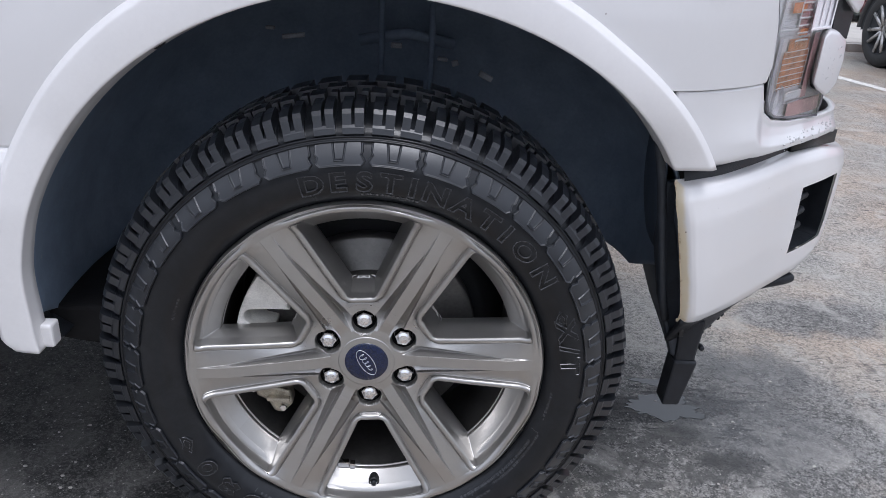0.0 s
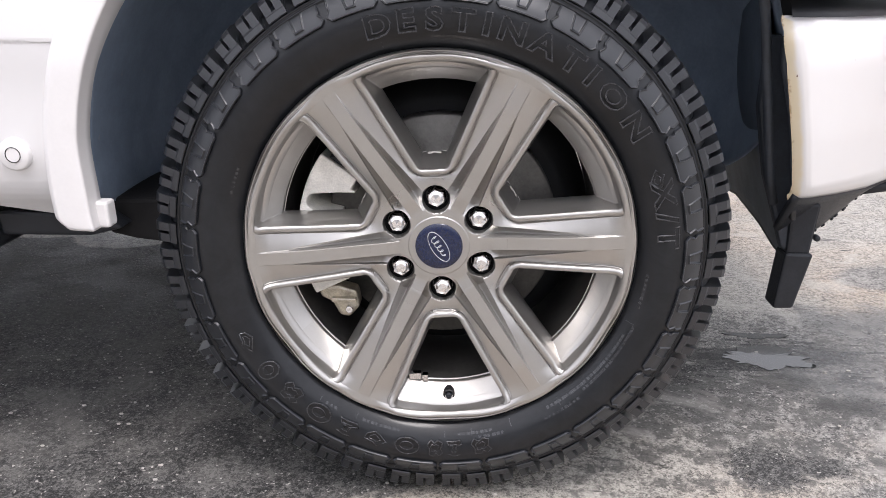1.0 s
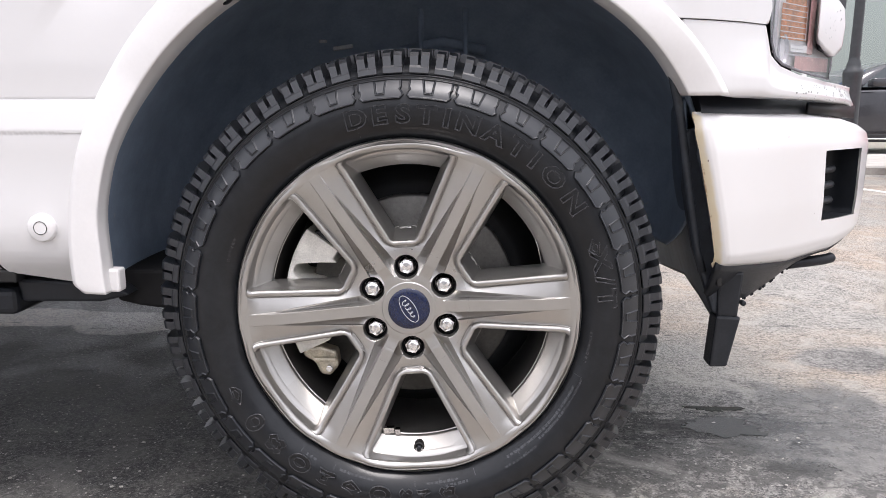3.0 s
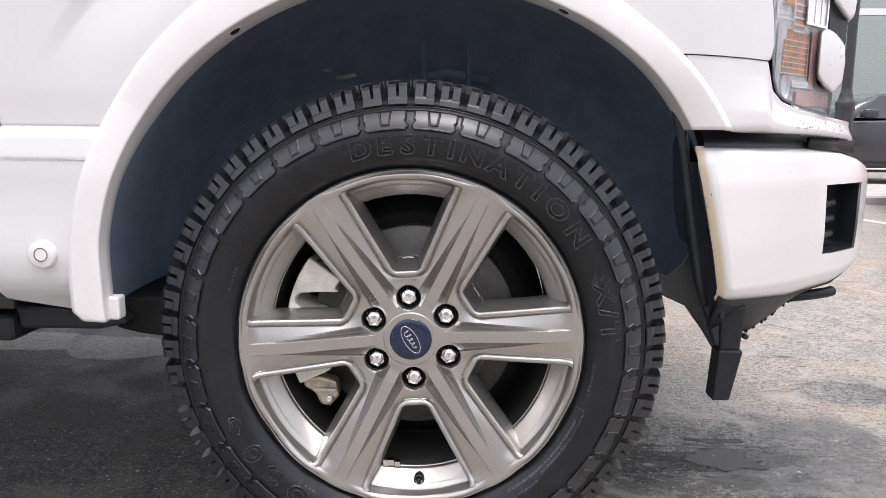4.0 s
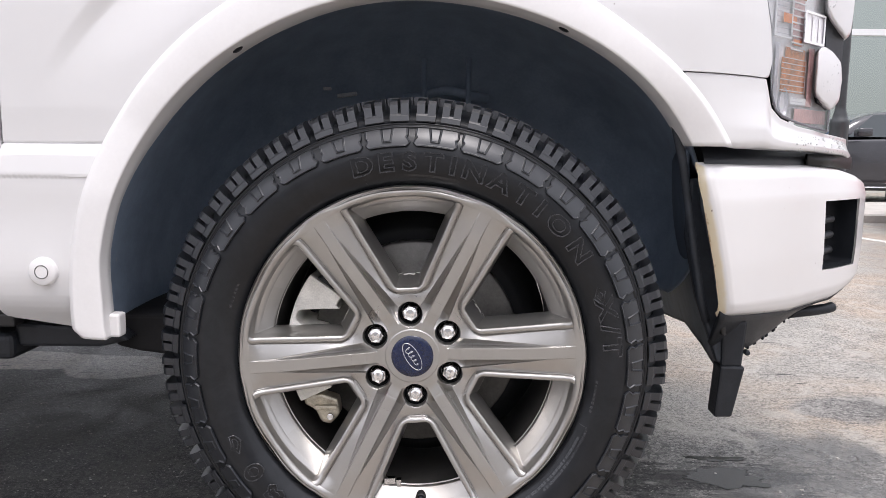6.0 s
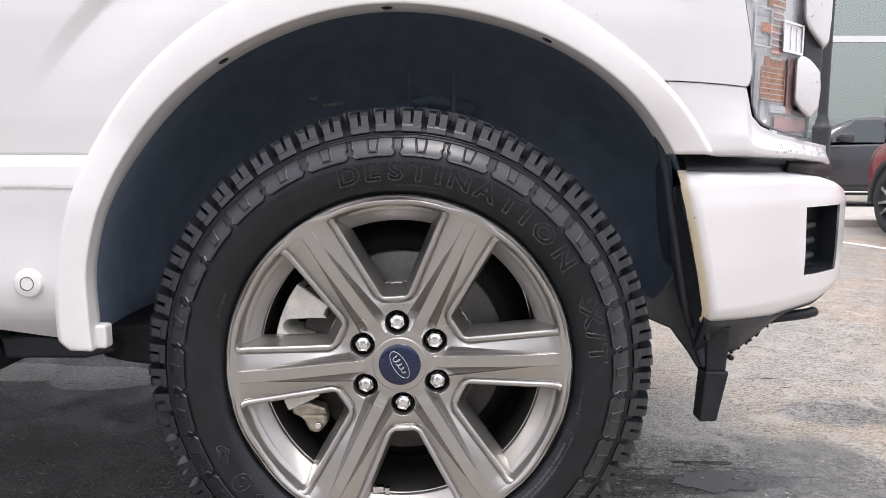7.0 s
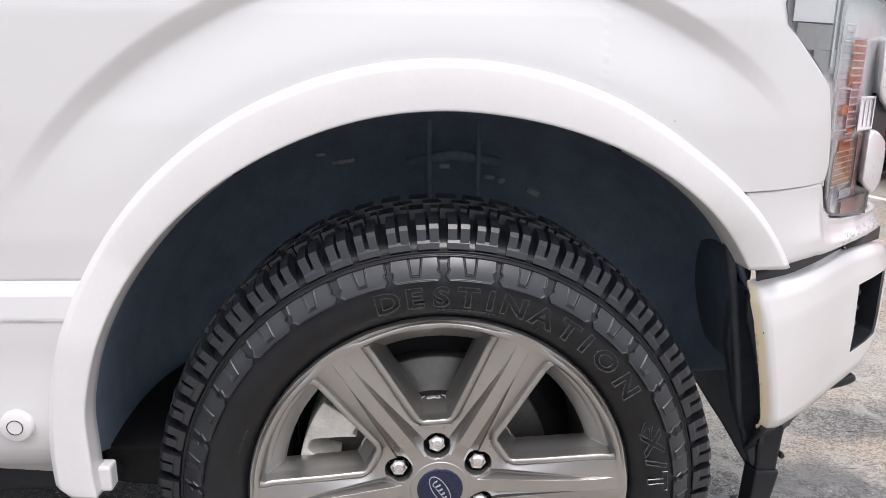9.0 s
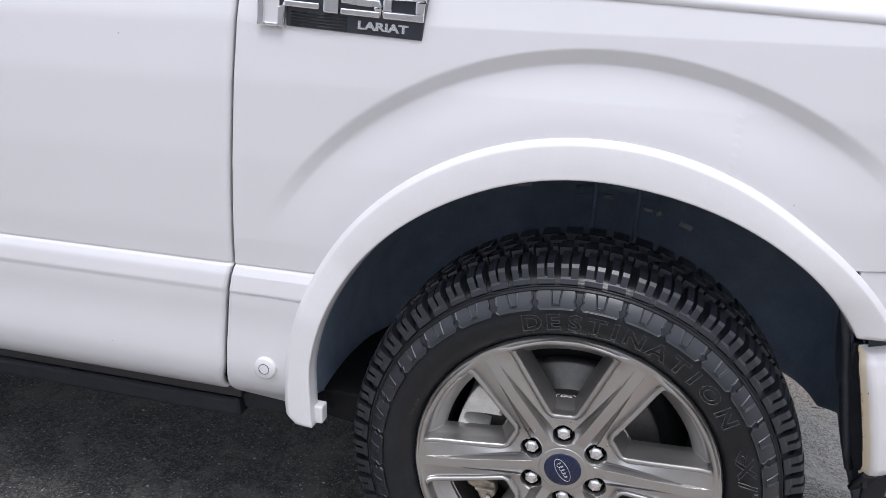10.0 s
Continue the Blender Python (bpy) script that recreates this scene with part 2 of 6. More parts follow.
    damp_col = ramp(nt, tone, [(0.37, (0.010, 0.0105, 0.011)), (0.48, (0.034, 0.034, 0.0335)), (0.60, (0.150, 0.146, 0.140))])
    film_col = ramp(nt, tone, [(0.38, (0.030, 0.030, 0.029)), (0.48, (0.135, 0.132, 0.126)), (0.60, (0.32, 0.31, 0.292))])
    tan = ramp(nt, tex_noise(nt, 1.7, 4, 0.5), [(0.42, (1.0, 0.99, 0.96)), (0.62, (1.12, 0.97, 0.84))])
    dry = mixc(nt, 1.0, dry, tan, "MULTIPLY")
    dry = mixc(nt, filmc, dry, film_col)
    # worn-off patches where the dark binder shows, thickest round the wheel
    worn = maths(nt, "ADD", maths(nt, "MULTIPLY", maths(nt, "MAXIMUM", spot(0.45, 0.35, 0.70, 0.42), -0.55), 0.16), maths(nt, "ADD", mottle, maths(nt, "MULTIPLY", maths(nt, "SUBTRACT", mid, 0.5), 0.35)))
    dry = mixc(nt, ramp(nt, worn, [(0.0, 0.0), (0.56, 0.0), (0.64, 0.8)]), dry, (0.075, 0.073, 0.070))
    pale = ramp(nt, tex_noise(nt, 7.0, 5, 0.6, dist=0.5), [(0.0, 0.0), (0.54, 0.0), (0.64, 0.5)])
    dry = mixc(nt, pale, dry, (0.46, 0.44, 0.405))
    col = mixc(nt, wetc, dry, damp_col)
    # pale dried scum within the damp part
    scum = ramp(nt, maths(nt, "ADD", maths(nt, "MULTIPLY", big, 0.5), maths(nt, "MULTIPLY", mid, 0.5)), [(0.0, 0.0), (0.51, 0.0), (0.61, 0.65)])
    col = mixc(nt, maths(nt, "MULTIPLY", scum, wetc), col, (0.16, 0.155, 0.146))
    blot = ramp(nt, tex_noise(nt, 9.0, 5, 0.6, dist=0.4), [(0.0, 0.0), (0.69, 0.0), (0.75, 0.7)])
    col = mixc(nt, blot, col, (0.050, 0.049, 0.047))
    specks = ramp(nt, tex_noise(nt, 120.0, 1), [(0.0, 0.0), (0.68, 0.0), (0.72, 0.8)])
    col = mixc(nt, specks, col, (0.50, 0.48, 0.45))
    # soaked patch round the puddle with a darker lower rim
    # last oval of the rim paints the shade left of the deflector
    rim = maths(nt, "MAXIMUM", maths(nt, "MAXIMUM", spot(0.685, 0.405, 0.075, 0.050), spot(0.785, 0.315, 0.100, 0.045)), spot(0.60, 0.510, 0.085, 0.050))
    rim = maths(nt, "ADD", maths(nt, "MAXIMUM", rim, -1.0), maths(nt, "MULTIPLY", maths(nt, "SUBTRACT", grit, 0.5), 2.2))
    soak = maths(nt, "MAXIMUM", spot(0.87, 0.43, 0.24, 0.19), spot(0.99, 0.68, 0.15, 0.13))
    soak = maths(nt, "ADD", maths(nt, "MAXIMUM", soak, -1.0), maths(nt, "ADD", maths(nt, "MULTIPLY", noisy, 1.3), maths(nt, "MULTIPLY", maths(nt, "SUBTRACT", grit, 0.5), 1.8)))
    soakc = ramp(nt, soak, [(-0.12, 0.0), (0.40, 0.9)])
    rim_and_shade = ramp(nt, rim, [(0.0, 0.0), (0.45, 0.75)])
    col = mixc(nt, soakc, col, mixc(nt, 0.55, col, (0.085, 0.087, 0.088)))
    col = mixc(nt, rim_and_shade, col, (0.030, 0.030, 0.029))
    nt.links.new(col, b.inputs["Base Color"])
    rough = mixc(nt, wetc, ramp(nt, mid, [(0.35, 0.40), (0.65, 0.62)]), ramp(nt, mid, [(0.35, 0.48), (0.65, 0.75)]))
    rough = mixc(nt, soakc, rough, ramp(nt, mid, [(0.35, 0.18), (0.65, 0.32)]))
    nt.links.new(rough, b.inputs["Roughness"])
    bump(nt, b, maths(nt, "ADD", maths(nt, "MULTIPLY", grit, 0.45), maths(nt, "MULTIPLY", grain, 0.55)), 1.0, 0.005)
    return m


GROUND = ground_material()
KERB = simple("kerb_concrete", (0.42, 0.40, 0.37), 0.85, 0, 0, 0.2, 5, 0.4, 150)
LINE = simple("worn_line_paint", (0.58, 0.57, 0.54), 0.7, 0, 0, 0.35, 30)
STONE = simple("pale_grit", (0.45, 0.43, 0.40), 0.8, 0, 0, 0.5, 90)


def glass_material(name, tint, rough=0.0, clear=0.8):
    """Clear pane: mostly see-through with a glossy face."""
    m = bpy.data.materials.new(name)
    m.use_nodes = True
    nt = m.node_tree
    nt.nodes.clear()
    out = nt.nodes.new("ShaderNodeOutputMaterial")
    tr = nt.nodes.new("ShaderNodeBsdfTransparent")
    gl = nt.nodes.new("ShaderNodeBsdfGlossy")
    fr = nt.nodes.new("ShaderNodeFresnel")
    mx = nt.nodes.new("ShaderNodeMixShader")
    tr.inputs[0].default_value = (*tint, 1)
    gl.inputs["Roughness"].default_value = rough
    gl.inputs[0].default_value = (0.88, 0.97, 0.90, 1)
    fr.inputs[0].default_value = clear
    nt.links.new(fr.outputs[0], mx.inputs[0])
    nt.links.new(tr.outputs[0], mx.inputs[1])
    nt.links.new(gl.outputs[0], mx.inputs[2])
    nt.links.new(mx.outputs[0], out.inputs[0])
    return m


LENS = glass_material("headlight_lens", (0.95, 0.94, 0.97), 0.08, 1.55)
SEAL_GREY = simple("grey_lamp_seal", (0.16, 0.155, 0.18), 0.4, 0, 0.2, 0.2, 60)
PANE = glass_material("window_glass", (0.78, 0.86, 0.80), 0.01, 4.6)
AMBER = simple("amber_lens", (0.78, 0.30, 0.13), 0.25, 0, 0.5, 0.25, 120)
REFLECT = simple("headlight_reflector", (0.84, 0.83, 0.86), 0.32, 0.0, 0, 0.12, 40)
BEZEL = simple("lamp_bezel", (0.78, 0.78, 0.80), 0.35, 0.2, 0, 0.15, 60)
PINK = simple("red_bezel", (0.70, 0.46, 0.46), 0.25, 0.1, 0.4, 0.25, 40)
WATER, _wnt, _wb = material("puddle_water", (0.030, 0.034, 0.033), 0.02, 0, 0, 0.6)
bump(_wnt, _wb, tex_noise(_wnt, 30.0, 2), 0.03, 0.002)


# ---- mesh helpers ----
def part(name, me, mat, parent=None, label="", smooth=True, m=None):
    """Links a mesh (or bmesh) as one object under a thing or a part."""
    if isinstance(me, bmesh.types.BMesh):
        bm, me = me, bpy.data.meshes.new(name)
        bm.to_mesh(me)
        bm.free()
    if mat is not None and not me.materials:
        me.materials.append(mat)
    if smooth is not None:
        me.polygons.foreach_set("use_smooth", [smooth] * len(me.polygons))
    ob = new(name, me)
    if m is not None:
        ob.matrix_basis = m
    if parent is not None:
        ob.parent = parent
    if label:
        tagged(ob, label)
    return ob


def thing(name, label, category, at=(0, 0, 0), group="", kind=""):
    ob = new(name)
    ob.location = at
    ob.empty_display_size = 0.2
    return tagged(ob, label, category, group, kind)


def soft(ob, width, segments=2, angle=35):
    md = ob.modifiers.new("bevel", "BEVEL")
    md.width, md.segments, md.limit_method, md.angle_limit = width, segments, "ANGLE", radians(angle)
    md.harden_normals = False
    return ob


def thick(ob, t, offset=-1.0):
    md = ob.modifiers.new("solid", "SOLIDIFY")
    md.thickness, md.offset = t, offset
    return ob


def grid(P, close=False, keep=None, uv=False):
    """Mesh from an array of points (nu, nv, 3); close joins the last row of nv to the first."""
    P = np.asarray(P, float)
    nu, nv = P.shape[:2]
    faces = []
    lim = nv if close else nv - 1
    for i in range(nu - 1):
        for j in range(lim):
            k = (j + 1) % nv
            if keep is not None and not keep(i, j):
                continue
            faces.append((i * nv + j, (i + 1) * nv + j, (i + 1) * nv + k, i * nv + k))
    me = bpy.data.meshes.new("mesh")
    me.from_pydata(P.reshape(-1, 3).tolist(), [], faces)
    if uv:
        layer = me.uv_layers.new(name="UVMap")
        vi = np.zeros(len(me.loops), dtype=np.int32)
        me.loops.foreach_get("vertex_index", vi)
        co = np.stack([(vi // nv) / (nu - 1), (vi % nv) / (nv - 1)], 1)
        layer.data.foreach_set("uv", co.ravel())
    me.update()
    return me


def lathe(profile, n=96, start=0.0, end=360.0, centre=(0.0, 0.0)):
    """Turns a profile of (radius, y) round the y axis through centre (x, z)."""
    closed = abs(end - start) >= 359.9
    th = np.radians(np.linspace(start, end, n + (0 if closed else 1), endpoint=not closed))
    pr = np.array(profile)
    P = np.zeros((len(pr), len(th), 3))
    P[:, :, 0] = centre[0] + pr[:, None, 0] * np.cos(th)[None]
    P[:, :, 1] = pr[:, None, 1]
    P[:, :, 2] = centre[1] + pr[:, None, 0] * np.sin(th)[None]
    return grid(P, close=closed)


def box(bm, x0, x1, y0, y1, z0, z1):
    vs = [bm.verts.new((x, y, z)) for x in (x0, x1) for y in (y0, y1) for z in (z0, z1)]
    for f in ((0, 1, 3, 2), (4, 6, 7, 5), (0, 4, 5, 1), (2, 3, 7, 6), (0, 2, 6, 4), (1, 5, 7, 3)):
        bm.faces.new([vs[i] for i in f])
    return vs


def box_mesh(*dims):
    bm = bmesh.new()
    box(bm, *dims)
    return bm


def prism(points, y0, y1, plane="xz"):
    """A solid from an outline, between two depths. plane xz: along y; xy: along z; yz: along x."""
    bm = bmesh.new()

    def at(a, c, d):
        return {"xz": (a, d, c), "xy": (a, c, d), "yz": (d, a, c)}[plane]
    lo = [bm.verts.new(at(a, c, y0)) for a, c in points]
    hi = [bm.verts.new(at(a, c, y1)) for a, c in points]
    n = len(points)
    bm.faces.new(lo)
    bm.faces.new(hi[::-1])
    for i in range(n):
        bm.faces.new((lo[i], hi[i], hi[(i + 1) % n], lo[(i + 1) % n]))
    bmesh.ops.recalc_face_normals(bm, faces=bm.faces)
    return bm


def tube(points, radius, sides=8, closed=False):
    """A round bar along a line of points."""
    pts = [Vector(p) for p in points]
    n = len(pts)
    bm = bmesh.new()
    rings = []
    for i, p in enumerate(pts):
        a = pts[(i - 1) % n] if closed or i > 0 else p
        b = pts[(i + 1) % n] if closed or i < n - 1 else p
        d = (b - a).normalized()
        s = d.cross(Vector((0.13, 0.21, 0.97))).normalized()
        u = s.cross(d)
        rings.append([bm.verts.new(p + (s * math.cos(2 * math.pi * k / sides) + u * math.sin(2 * math.pi * k / sides)) * radius) for k in range(sides)])
    for i in range(n if closed else n - 1):
        r0, r1 = rings[i], rings[(i + 1) % n]
        for k in range(sides):
            bm.faces.new((r0[k], r0[(k + 1) % sides], r1[(k + 1) % sides], r1[k]))
    if not closed:
        bm.faces.new(rings[0])
        bm.faces.new(rings[-1])
    bmesh.ops.recalc_face_normals(bm, faces=bm.faces)
    return bm


def ss(a, b, x):
    t = np.clip((np.asarray(x, float) - a) / (b - a), 0, 1)
    return t * t * (3 - 2 * t)


def word_mesh(text, size, depth, outline=0.0, bold=0.012):
    """Solid letters from the built-in font, lying in xz, facing -y, centred."""
    cu = bpy.data.curves.new("letters", "FONT")
    cu.body, cu.size, cu.extrude, cu.align_x, cu.align_y = text, size, depth, "CENTER", "CENTER"
    cu.offset = size * (0.034 if outline else bold)
    cu.resolution_u = 4
    if outline:
        cu.fill_mode, cu.extrude, cu.bevel_depth, cu.bevel_resolution, cu.resolution_u = "NONE", 0.0, outline, 1, 3
    ob = bpy.data.objects.new("letters", cu)
    scene.collection.objects.link(ob)
    dg = bpy.context.evaluated_depsgraph_get()
    dg.update()
    me = bpy.data.meshes.new_from_object(ob.evaluated_get(dg))
    bpy.data.objects.remove(ob)
    bpy.data.curves.remove(cu)
    me.materials.clear()
    me.transform(pose(0, 0, 0, 90, 0, 0))
    return me


# ---- the ground and its distance ----
gm = grid(np.array([[(x, y, 0.0) for y in (-600, -20, -3, 3, 12, 40, 600)] for x in (-600, -20, -3, 3, 12, 40, 600)]))
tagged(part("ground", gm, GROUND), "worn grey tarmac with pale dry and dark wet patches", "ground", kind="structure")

# ---- pickup truck: its body surface ----
HUB = (0.0, 0.4135)
ARC = (0.0, 0.502)
PLAN_X = [-6, 0.25, 0.34, 0.40, 0.45, 0.52, 0.60, 0.70, 0.80, 0.86, 0.90, 0.93, 0.95]
PLAN_Y = [0.0, 0.0, 0.001, 0.007, 0.024, 0.066, 0.136, 0.232, 0.315, 0.372, 0.43, 0.52, 1.0]


def plan(x):
    """How far the side has turned in towards the nose at x, smoothed."""
    x = np.asarray(x, float)
    return sum(np.interp(x + d, PLAN_X, PLAN_Y) for d in (-0.02, -0.01, 0, 0.01, 0.02)) / 5


SIDE_Z = [0.44, 0.46, 0.48, 0.52, 0.56, 0.62, 0.66, 0.70, 0.728, 0.742, 0.7455, 0.749, 0.80, 0.95, 1.08, 1.18, 1.24, 1.28, 1.31]
SIDE_Y = [0.060, 0.026, 0.004, -0.012, -0.014, -0.010, -0.011, -0.0145, -0.0105, -0.0035, 0.0030, 0.0005, -0.003, -0.006, -0.002, 0.008, 0.022, 0.045, 0.09]


def side(x, z):
    """Depth of the painted side at x, z."""
    x, z = np.asarray(x, float), np.asarray(z, float)
    base = np.interp(z, SIDE_Z, SIDE_Y)
    round_z = sum(np.interp(z + o8, SIDE_Z, SIDE_Y) for o8 in (-0.03, -0.02, -0.01, 0.0, 0.01, 0.02, 0.03)) / 7
    base = np.where(z < 0.695, round_z, base)
    # the crease fades out ahead of the wheel
    base = np.where(x > 0.2, np.interp(z, [0.7, 0.75, 0.95, 1.08, 1.18, 1.24, 1.31], [0.002, 0.0, -0.004, -0.001, 0.008, 0.022, 0.09]), base)
    r = np.hypot(x - ARC[0], z - ARC[1])
    ang = np.degrees(np.arctan2(z - ARC[1], x - ARC[0]))
    fade = 1 - np.where(ang < 90, ss(24, 47, 90 - ang), ss(38, 62, ang - 90))
    arch = 0.0125 * np.clip((0.657 - r) / 0.022, 0, 1) * fade - 0.014 * (1 - ss(0.53, 0.64, r)) * fade
    return plan(x) + base + arch


truck = thing("pickup_truck", "white pickup truck with grey six-spoke alloy wheel, rain-spotted", "pickup truck")


def ray_to(poly, th):
    """Distance from the arch's centre to an open outline along each angle."""
    pa = np.degrees(np.arctan2([p[1] - ARC[1] for p in poly], [p[0] - ARC[0] for p in poly])) % 360
    out = []
    for t in th:
        best = None
        c, s = math.cos(radians(t)), math.sin(radians(t))
        for (x0, z0), (x1, z1) in zip(poly, poly[1:]):
            ax, az, bx, bz = x0 - ARC[0], z0 - ARC[1], x1 - x0, z1 - z0
            det = c * (-bz) + bx * s
            if abs(det) < 1e-9:
                continue
            r = (ax * (-bz) + bx * az) / det
            k = (c * az - s * ax) / det
            if r > 0.05 and -1e-6 <= k <= 1 + 1e-6 and (best is None or r < best):
                best = r
        out.append(best if best is not None else out[-1])
    return np.array(out)


# front fender: from the lamp round the arch to the door gap
outer = [(0.5625, 0.862), (0.568, 0.885), (0.560, 0.935), (0.541, 0.994), (0.500, 1.026), (0.437, 1.076), (0.432, 1.123), (0.425, 1.2105),
         (0.0, 1.2325), (-0.5955, 1.2485), (-0.6205, 0.862), (-0.6255, 0.742), (-0.6375, 0.66), (-0.644, 0.60), (-0.648, 0.54), (-0.655, 0.487), (-0.650, 0.470), (-0.53, 0.447)]
th = np.concatenate([np.linspace(32.7, 60, 90), np.linspace(60.4, 150, 190), np.linspace(150.3, 152, 8), np.linspace(152.02, 159.5, 320), np.linspace(159.7, 185.8, 110)])
r_out = ray_to(outer, th)
seam_r = 0.3590 / np.sin(np.radians(th))
r_in = np.where(th < 44, np.maximum(0.50, np.minimum(seam_r, 0.80)), 0.50)
r_in = np.minimum(r_in, r_out - 0.002)
k = np.linspace(0, 1, 110)
R = r_in[None] + (r_out - r_in)[None] * k[:, None]
FX = ARC[0] + R * np.cos(np.radians(th))[None]
FZ = ARC[1] + R * np.sin(np.radians(th))[None]
FP = np.stack([FX, side(FX, FZ), FZ], 2)
thick(part("front_fender", grid(FP), PAINT, truck), 0.012)

# corner of the fender above the lamp, below the bonnet gap
xs = np.linspace(0.4238, 0.60, 40)
v = np.linspace(0, 1, 12)
top = np.interp(xs, [0.43, 0.49, 0.54, 0.585, 0.60], [1.2100, 1.1965, 1.167, 1.138, 1.137])
low = 1.136 - 0.013 * (1 - ss(0.430, 0.446, xs))
CZ = low[None] + (top - low)[None] * v[:, None]
CX = np.repeat(xs[None], 12, 0)
CX = CX + (0.0058 * (1 - v))[:, None] * (1 - (xs - xs[0]) / (xs[-1] - xs[0]))[None]
thick(part("fender_corner", grid(np.stack([CX, side(CX, CZ) + 0.0012 * (1 - ss(0.424, 0.436, CX)), CZ], 2).transpose(1, 0, 2)), PAINT, truck), 0.010)

# bonnet: a closed sheet that rolls over from the gap
hx = np.concatenate([np.linspace(-0.62, 0.40, 30), np.linspace(0.43, 0.95, 40)])
lip = np.interp(hx, [-0.62, 0.0, 0.425, 0.49, 0.54, 0.59, 0.95], [1.245, 1.229, 1.2075, 1.200, 1.173, 1.143, 1.13])
rows = []
for dy, dz in ((0.0, 0.0), (0.004, 0.012), (0.02, 0.035), (0.06, 0.06), (0.2, 0.085), (0.6, 0.10), (1.0, 0.105)):
    yy = np.minimum(side(hx, lip) + dy - 0.002 * (1 - ss(0.40, 0.48, hx)), 1.0)
    rows.append(np.stack([hx, yy, lip + dz * np.interp(hx, [-0.6, 0.4, 0.95], [1.0, 1.0, 0.5])], 1))
HP = np.array(rows).transpose(1, 0, 2)
far = HP[:, ::-1].copy()
far[:, :, 1] = 2.0 - far[:, :, 1]
thick(part("bonnet", grid(np.concatenate([HP, far[:, 1:]], 1)), PAINT, truck), 0.010)

# front door
dz = np.concatenate([np.linspace(0.470, 0.735, 60), np.linspace(0.737, 0.755, 14), np.linspace(0.76, 1.30, 50)])
edge = np.interp(dz, [0.470, 0.487, 0.54, 0.60, 0.66, 0.742, 0.862, 1.245, 1.3], [-0.664, -0.669, -0.655, -0.651, -0.6445, -0.6315, -0.6265, -0.6015, -0.60])
u = np.concatenate([np.linspace(0, 0.02, 6), np.linspace(0.05, 1, 24)])
DX = edge[None] + (-1.66 - edge)[None] * u[:, None]
DZ = np.repeat(dz[None], len(u), 0)
DY = side(DX, DZ) + 0.010 * np.exp(-(u[:, None] * 1.03 / 0.0035) ** 1)
door = part("front_door", grid(np.stack([DX, DY, DZ], 2)[::-1]), PAINT, truck)
thick(door, 0.02)
# dark recess behind the door gap
part("door_seal", prism([(-0.70, 0.50), (-0.58, 0.50), (-0.55, 1.24), (-0.66, 1.24)], 0.03, 0.05), GASKET, truck, "black rubber door seal", smooth=False)

# plain rest of the body and its dark underside
bm = bmesh.new()
box(bm, -4.6, -1.67, 0.0, 2.0, 0.50, 1.30)
soft(part("rear_body", bm, PAINT, truck, smooth=False), 0.05, 3)
bm = prism([(-1.9, 1.30), (-0.55, 1.30), (-1.15, 1.86), (-1.9, 1.90), (-3.0, 1.86), (-3.1, 1.30)], 0.14, 1.86)
soft(part("cab", bm, PAINT, truck, smooth=False), 0.05, 3)
bm = bmesh.new()
box(bm, -4.4, -0.66, 0.20, 1.80, 0.44, 0.52)
box(bm, -0.66, 0.70, 0.56, 1.44, 0.44, 1.05)
box(bm, -1.0, 0.22, 0.68, 0.80, 0.36, 0.50)
part("underbody", bm, UNDER, truck, "dark undercarriage and frame rail", smooth=False)
# outer far side panel
part("far_side", box_mesh(-1.67, 0.30, 1.96, 1.99, 0.60, 1.26), PAINT, truck, smooth=False)


# wheel-arch flare
def flare_radius(t):
    return 0.4635 + 0.026 * (1 - ss(28, 85, t)) + 0.012 * ss(110, 160, t) - 0.006 * ss(170, 181, t)


ft = np.concatenate([np.linspace(30.2, 175, 180), np.linspace(175.6, 186.6, 22)])
sec = []
c, s = np.cos(np.radians(ft)), np.sin(np.radians(ft))
rin, rout = flare_radius(ft), 0.5265
# the lower rear end rounds in at its outer corner
rout = rout + 0.020 * (1 - ss(28, 55, ft)) - 0.012 * ss(184.4, 186.7, ft) ** 2
ybody = side(ARC[0] + rout * c, ARC[1] + rout * s)
ybody = np.convolve(np.pad(ybody, 8, mode="edge"), np.ones(17) / 17, mode="valid")
ybody = np.where(ft > 172, ybody[np.argmin(abs(ft - 172))], ybody)
for kr, dr, dy in ((1, 0.0, 0.012), (1, 0.0, -0.0045), (1, -0.0004, -0.0062), (1, -0.0014, -0.0072), (1, -0.0060, -0.0112), (1, -0.0085, -0.0134), (1, -0.0100, -0.0142), (1, -0.0125, -0.0147), (0.5, 0.0, -0.0166),
                   (0, 0.0040, -0.0186), (0, 0.0014, -0.0184), (0, 0.0004, -0.0174), (0, 0.0, -0.0156), (0, 0.0, -0.0130), (0, 0.0, 0.010), (0, -0.001, 0.040), (0, 0.0005, 0.044), (0, 0.010, 0.046)):
    rr = rin + (rout - rin) * kr + dr
    # both ends are cut level
    tt = ft + (np.degrees(np.arcsin(0.2495 / rr)) - ft[0]) * (1 - ss(ft[0], 52, ft)) + (180 + np.degrees(np.arcsin(0.0545 / rr)) - ft[-1]) * ss(170, ft[-1], ft)
    # the return inside the arch is shallow at the rear
    sec.append(np.stack([ARC[0] + rr * np.cos(np.radians(tt)), ybody + dy * (1 - (0.62 * ss(135, 165, ft) if dy > 0 else 0)), ARC[1] + rr * np.sin(np.radians(tt))], 1))
FL = np.array(sec)[::-1]
fm = bmesh.new()
fm.from_mesh(grid(FL))
fm.verts.ensure_lookup_table()
n_t = len(ft)
for j in (0, n_t - 1):
    loop = [fm.verts[i * n_t + j] for i in range(len(sec))]
    fm.faces.new(loop if j else loop[::-1])
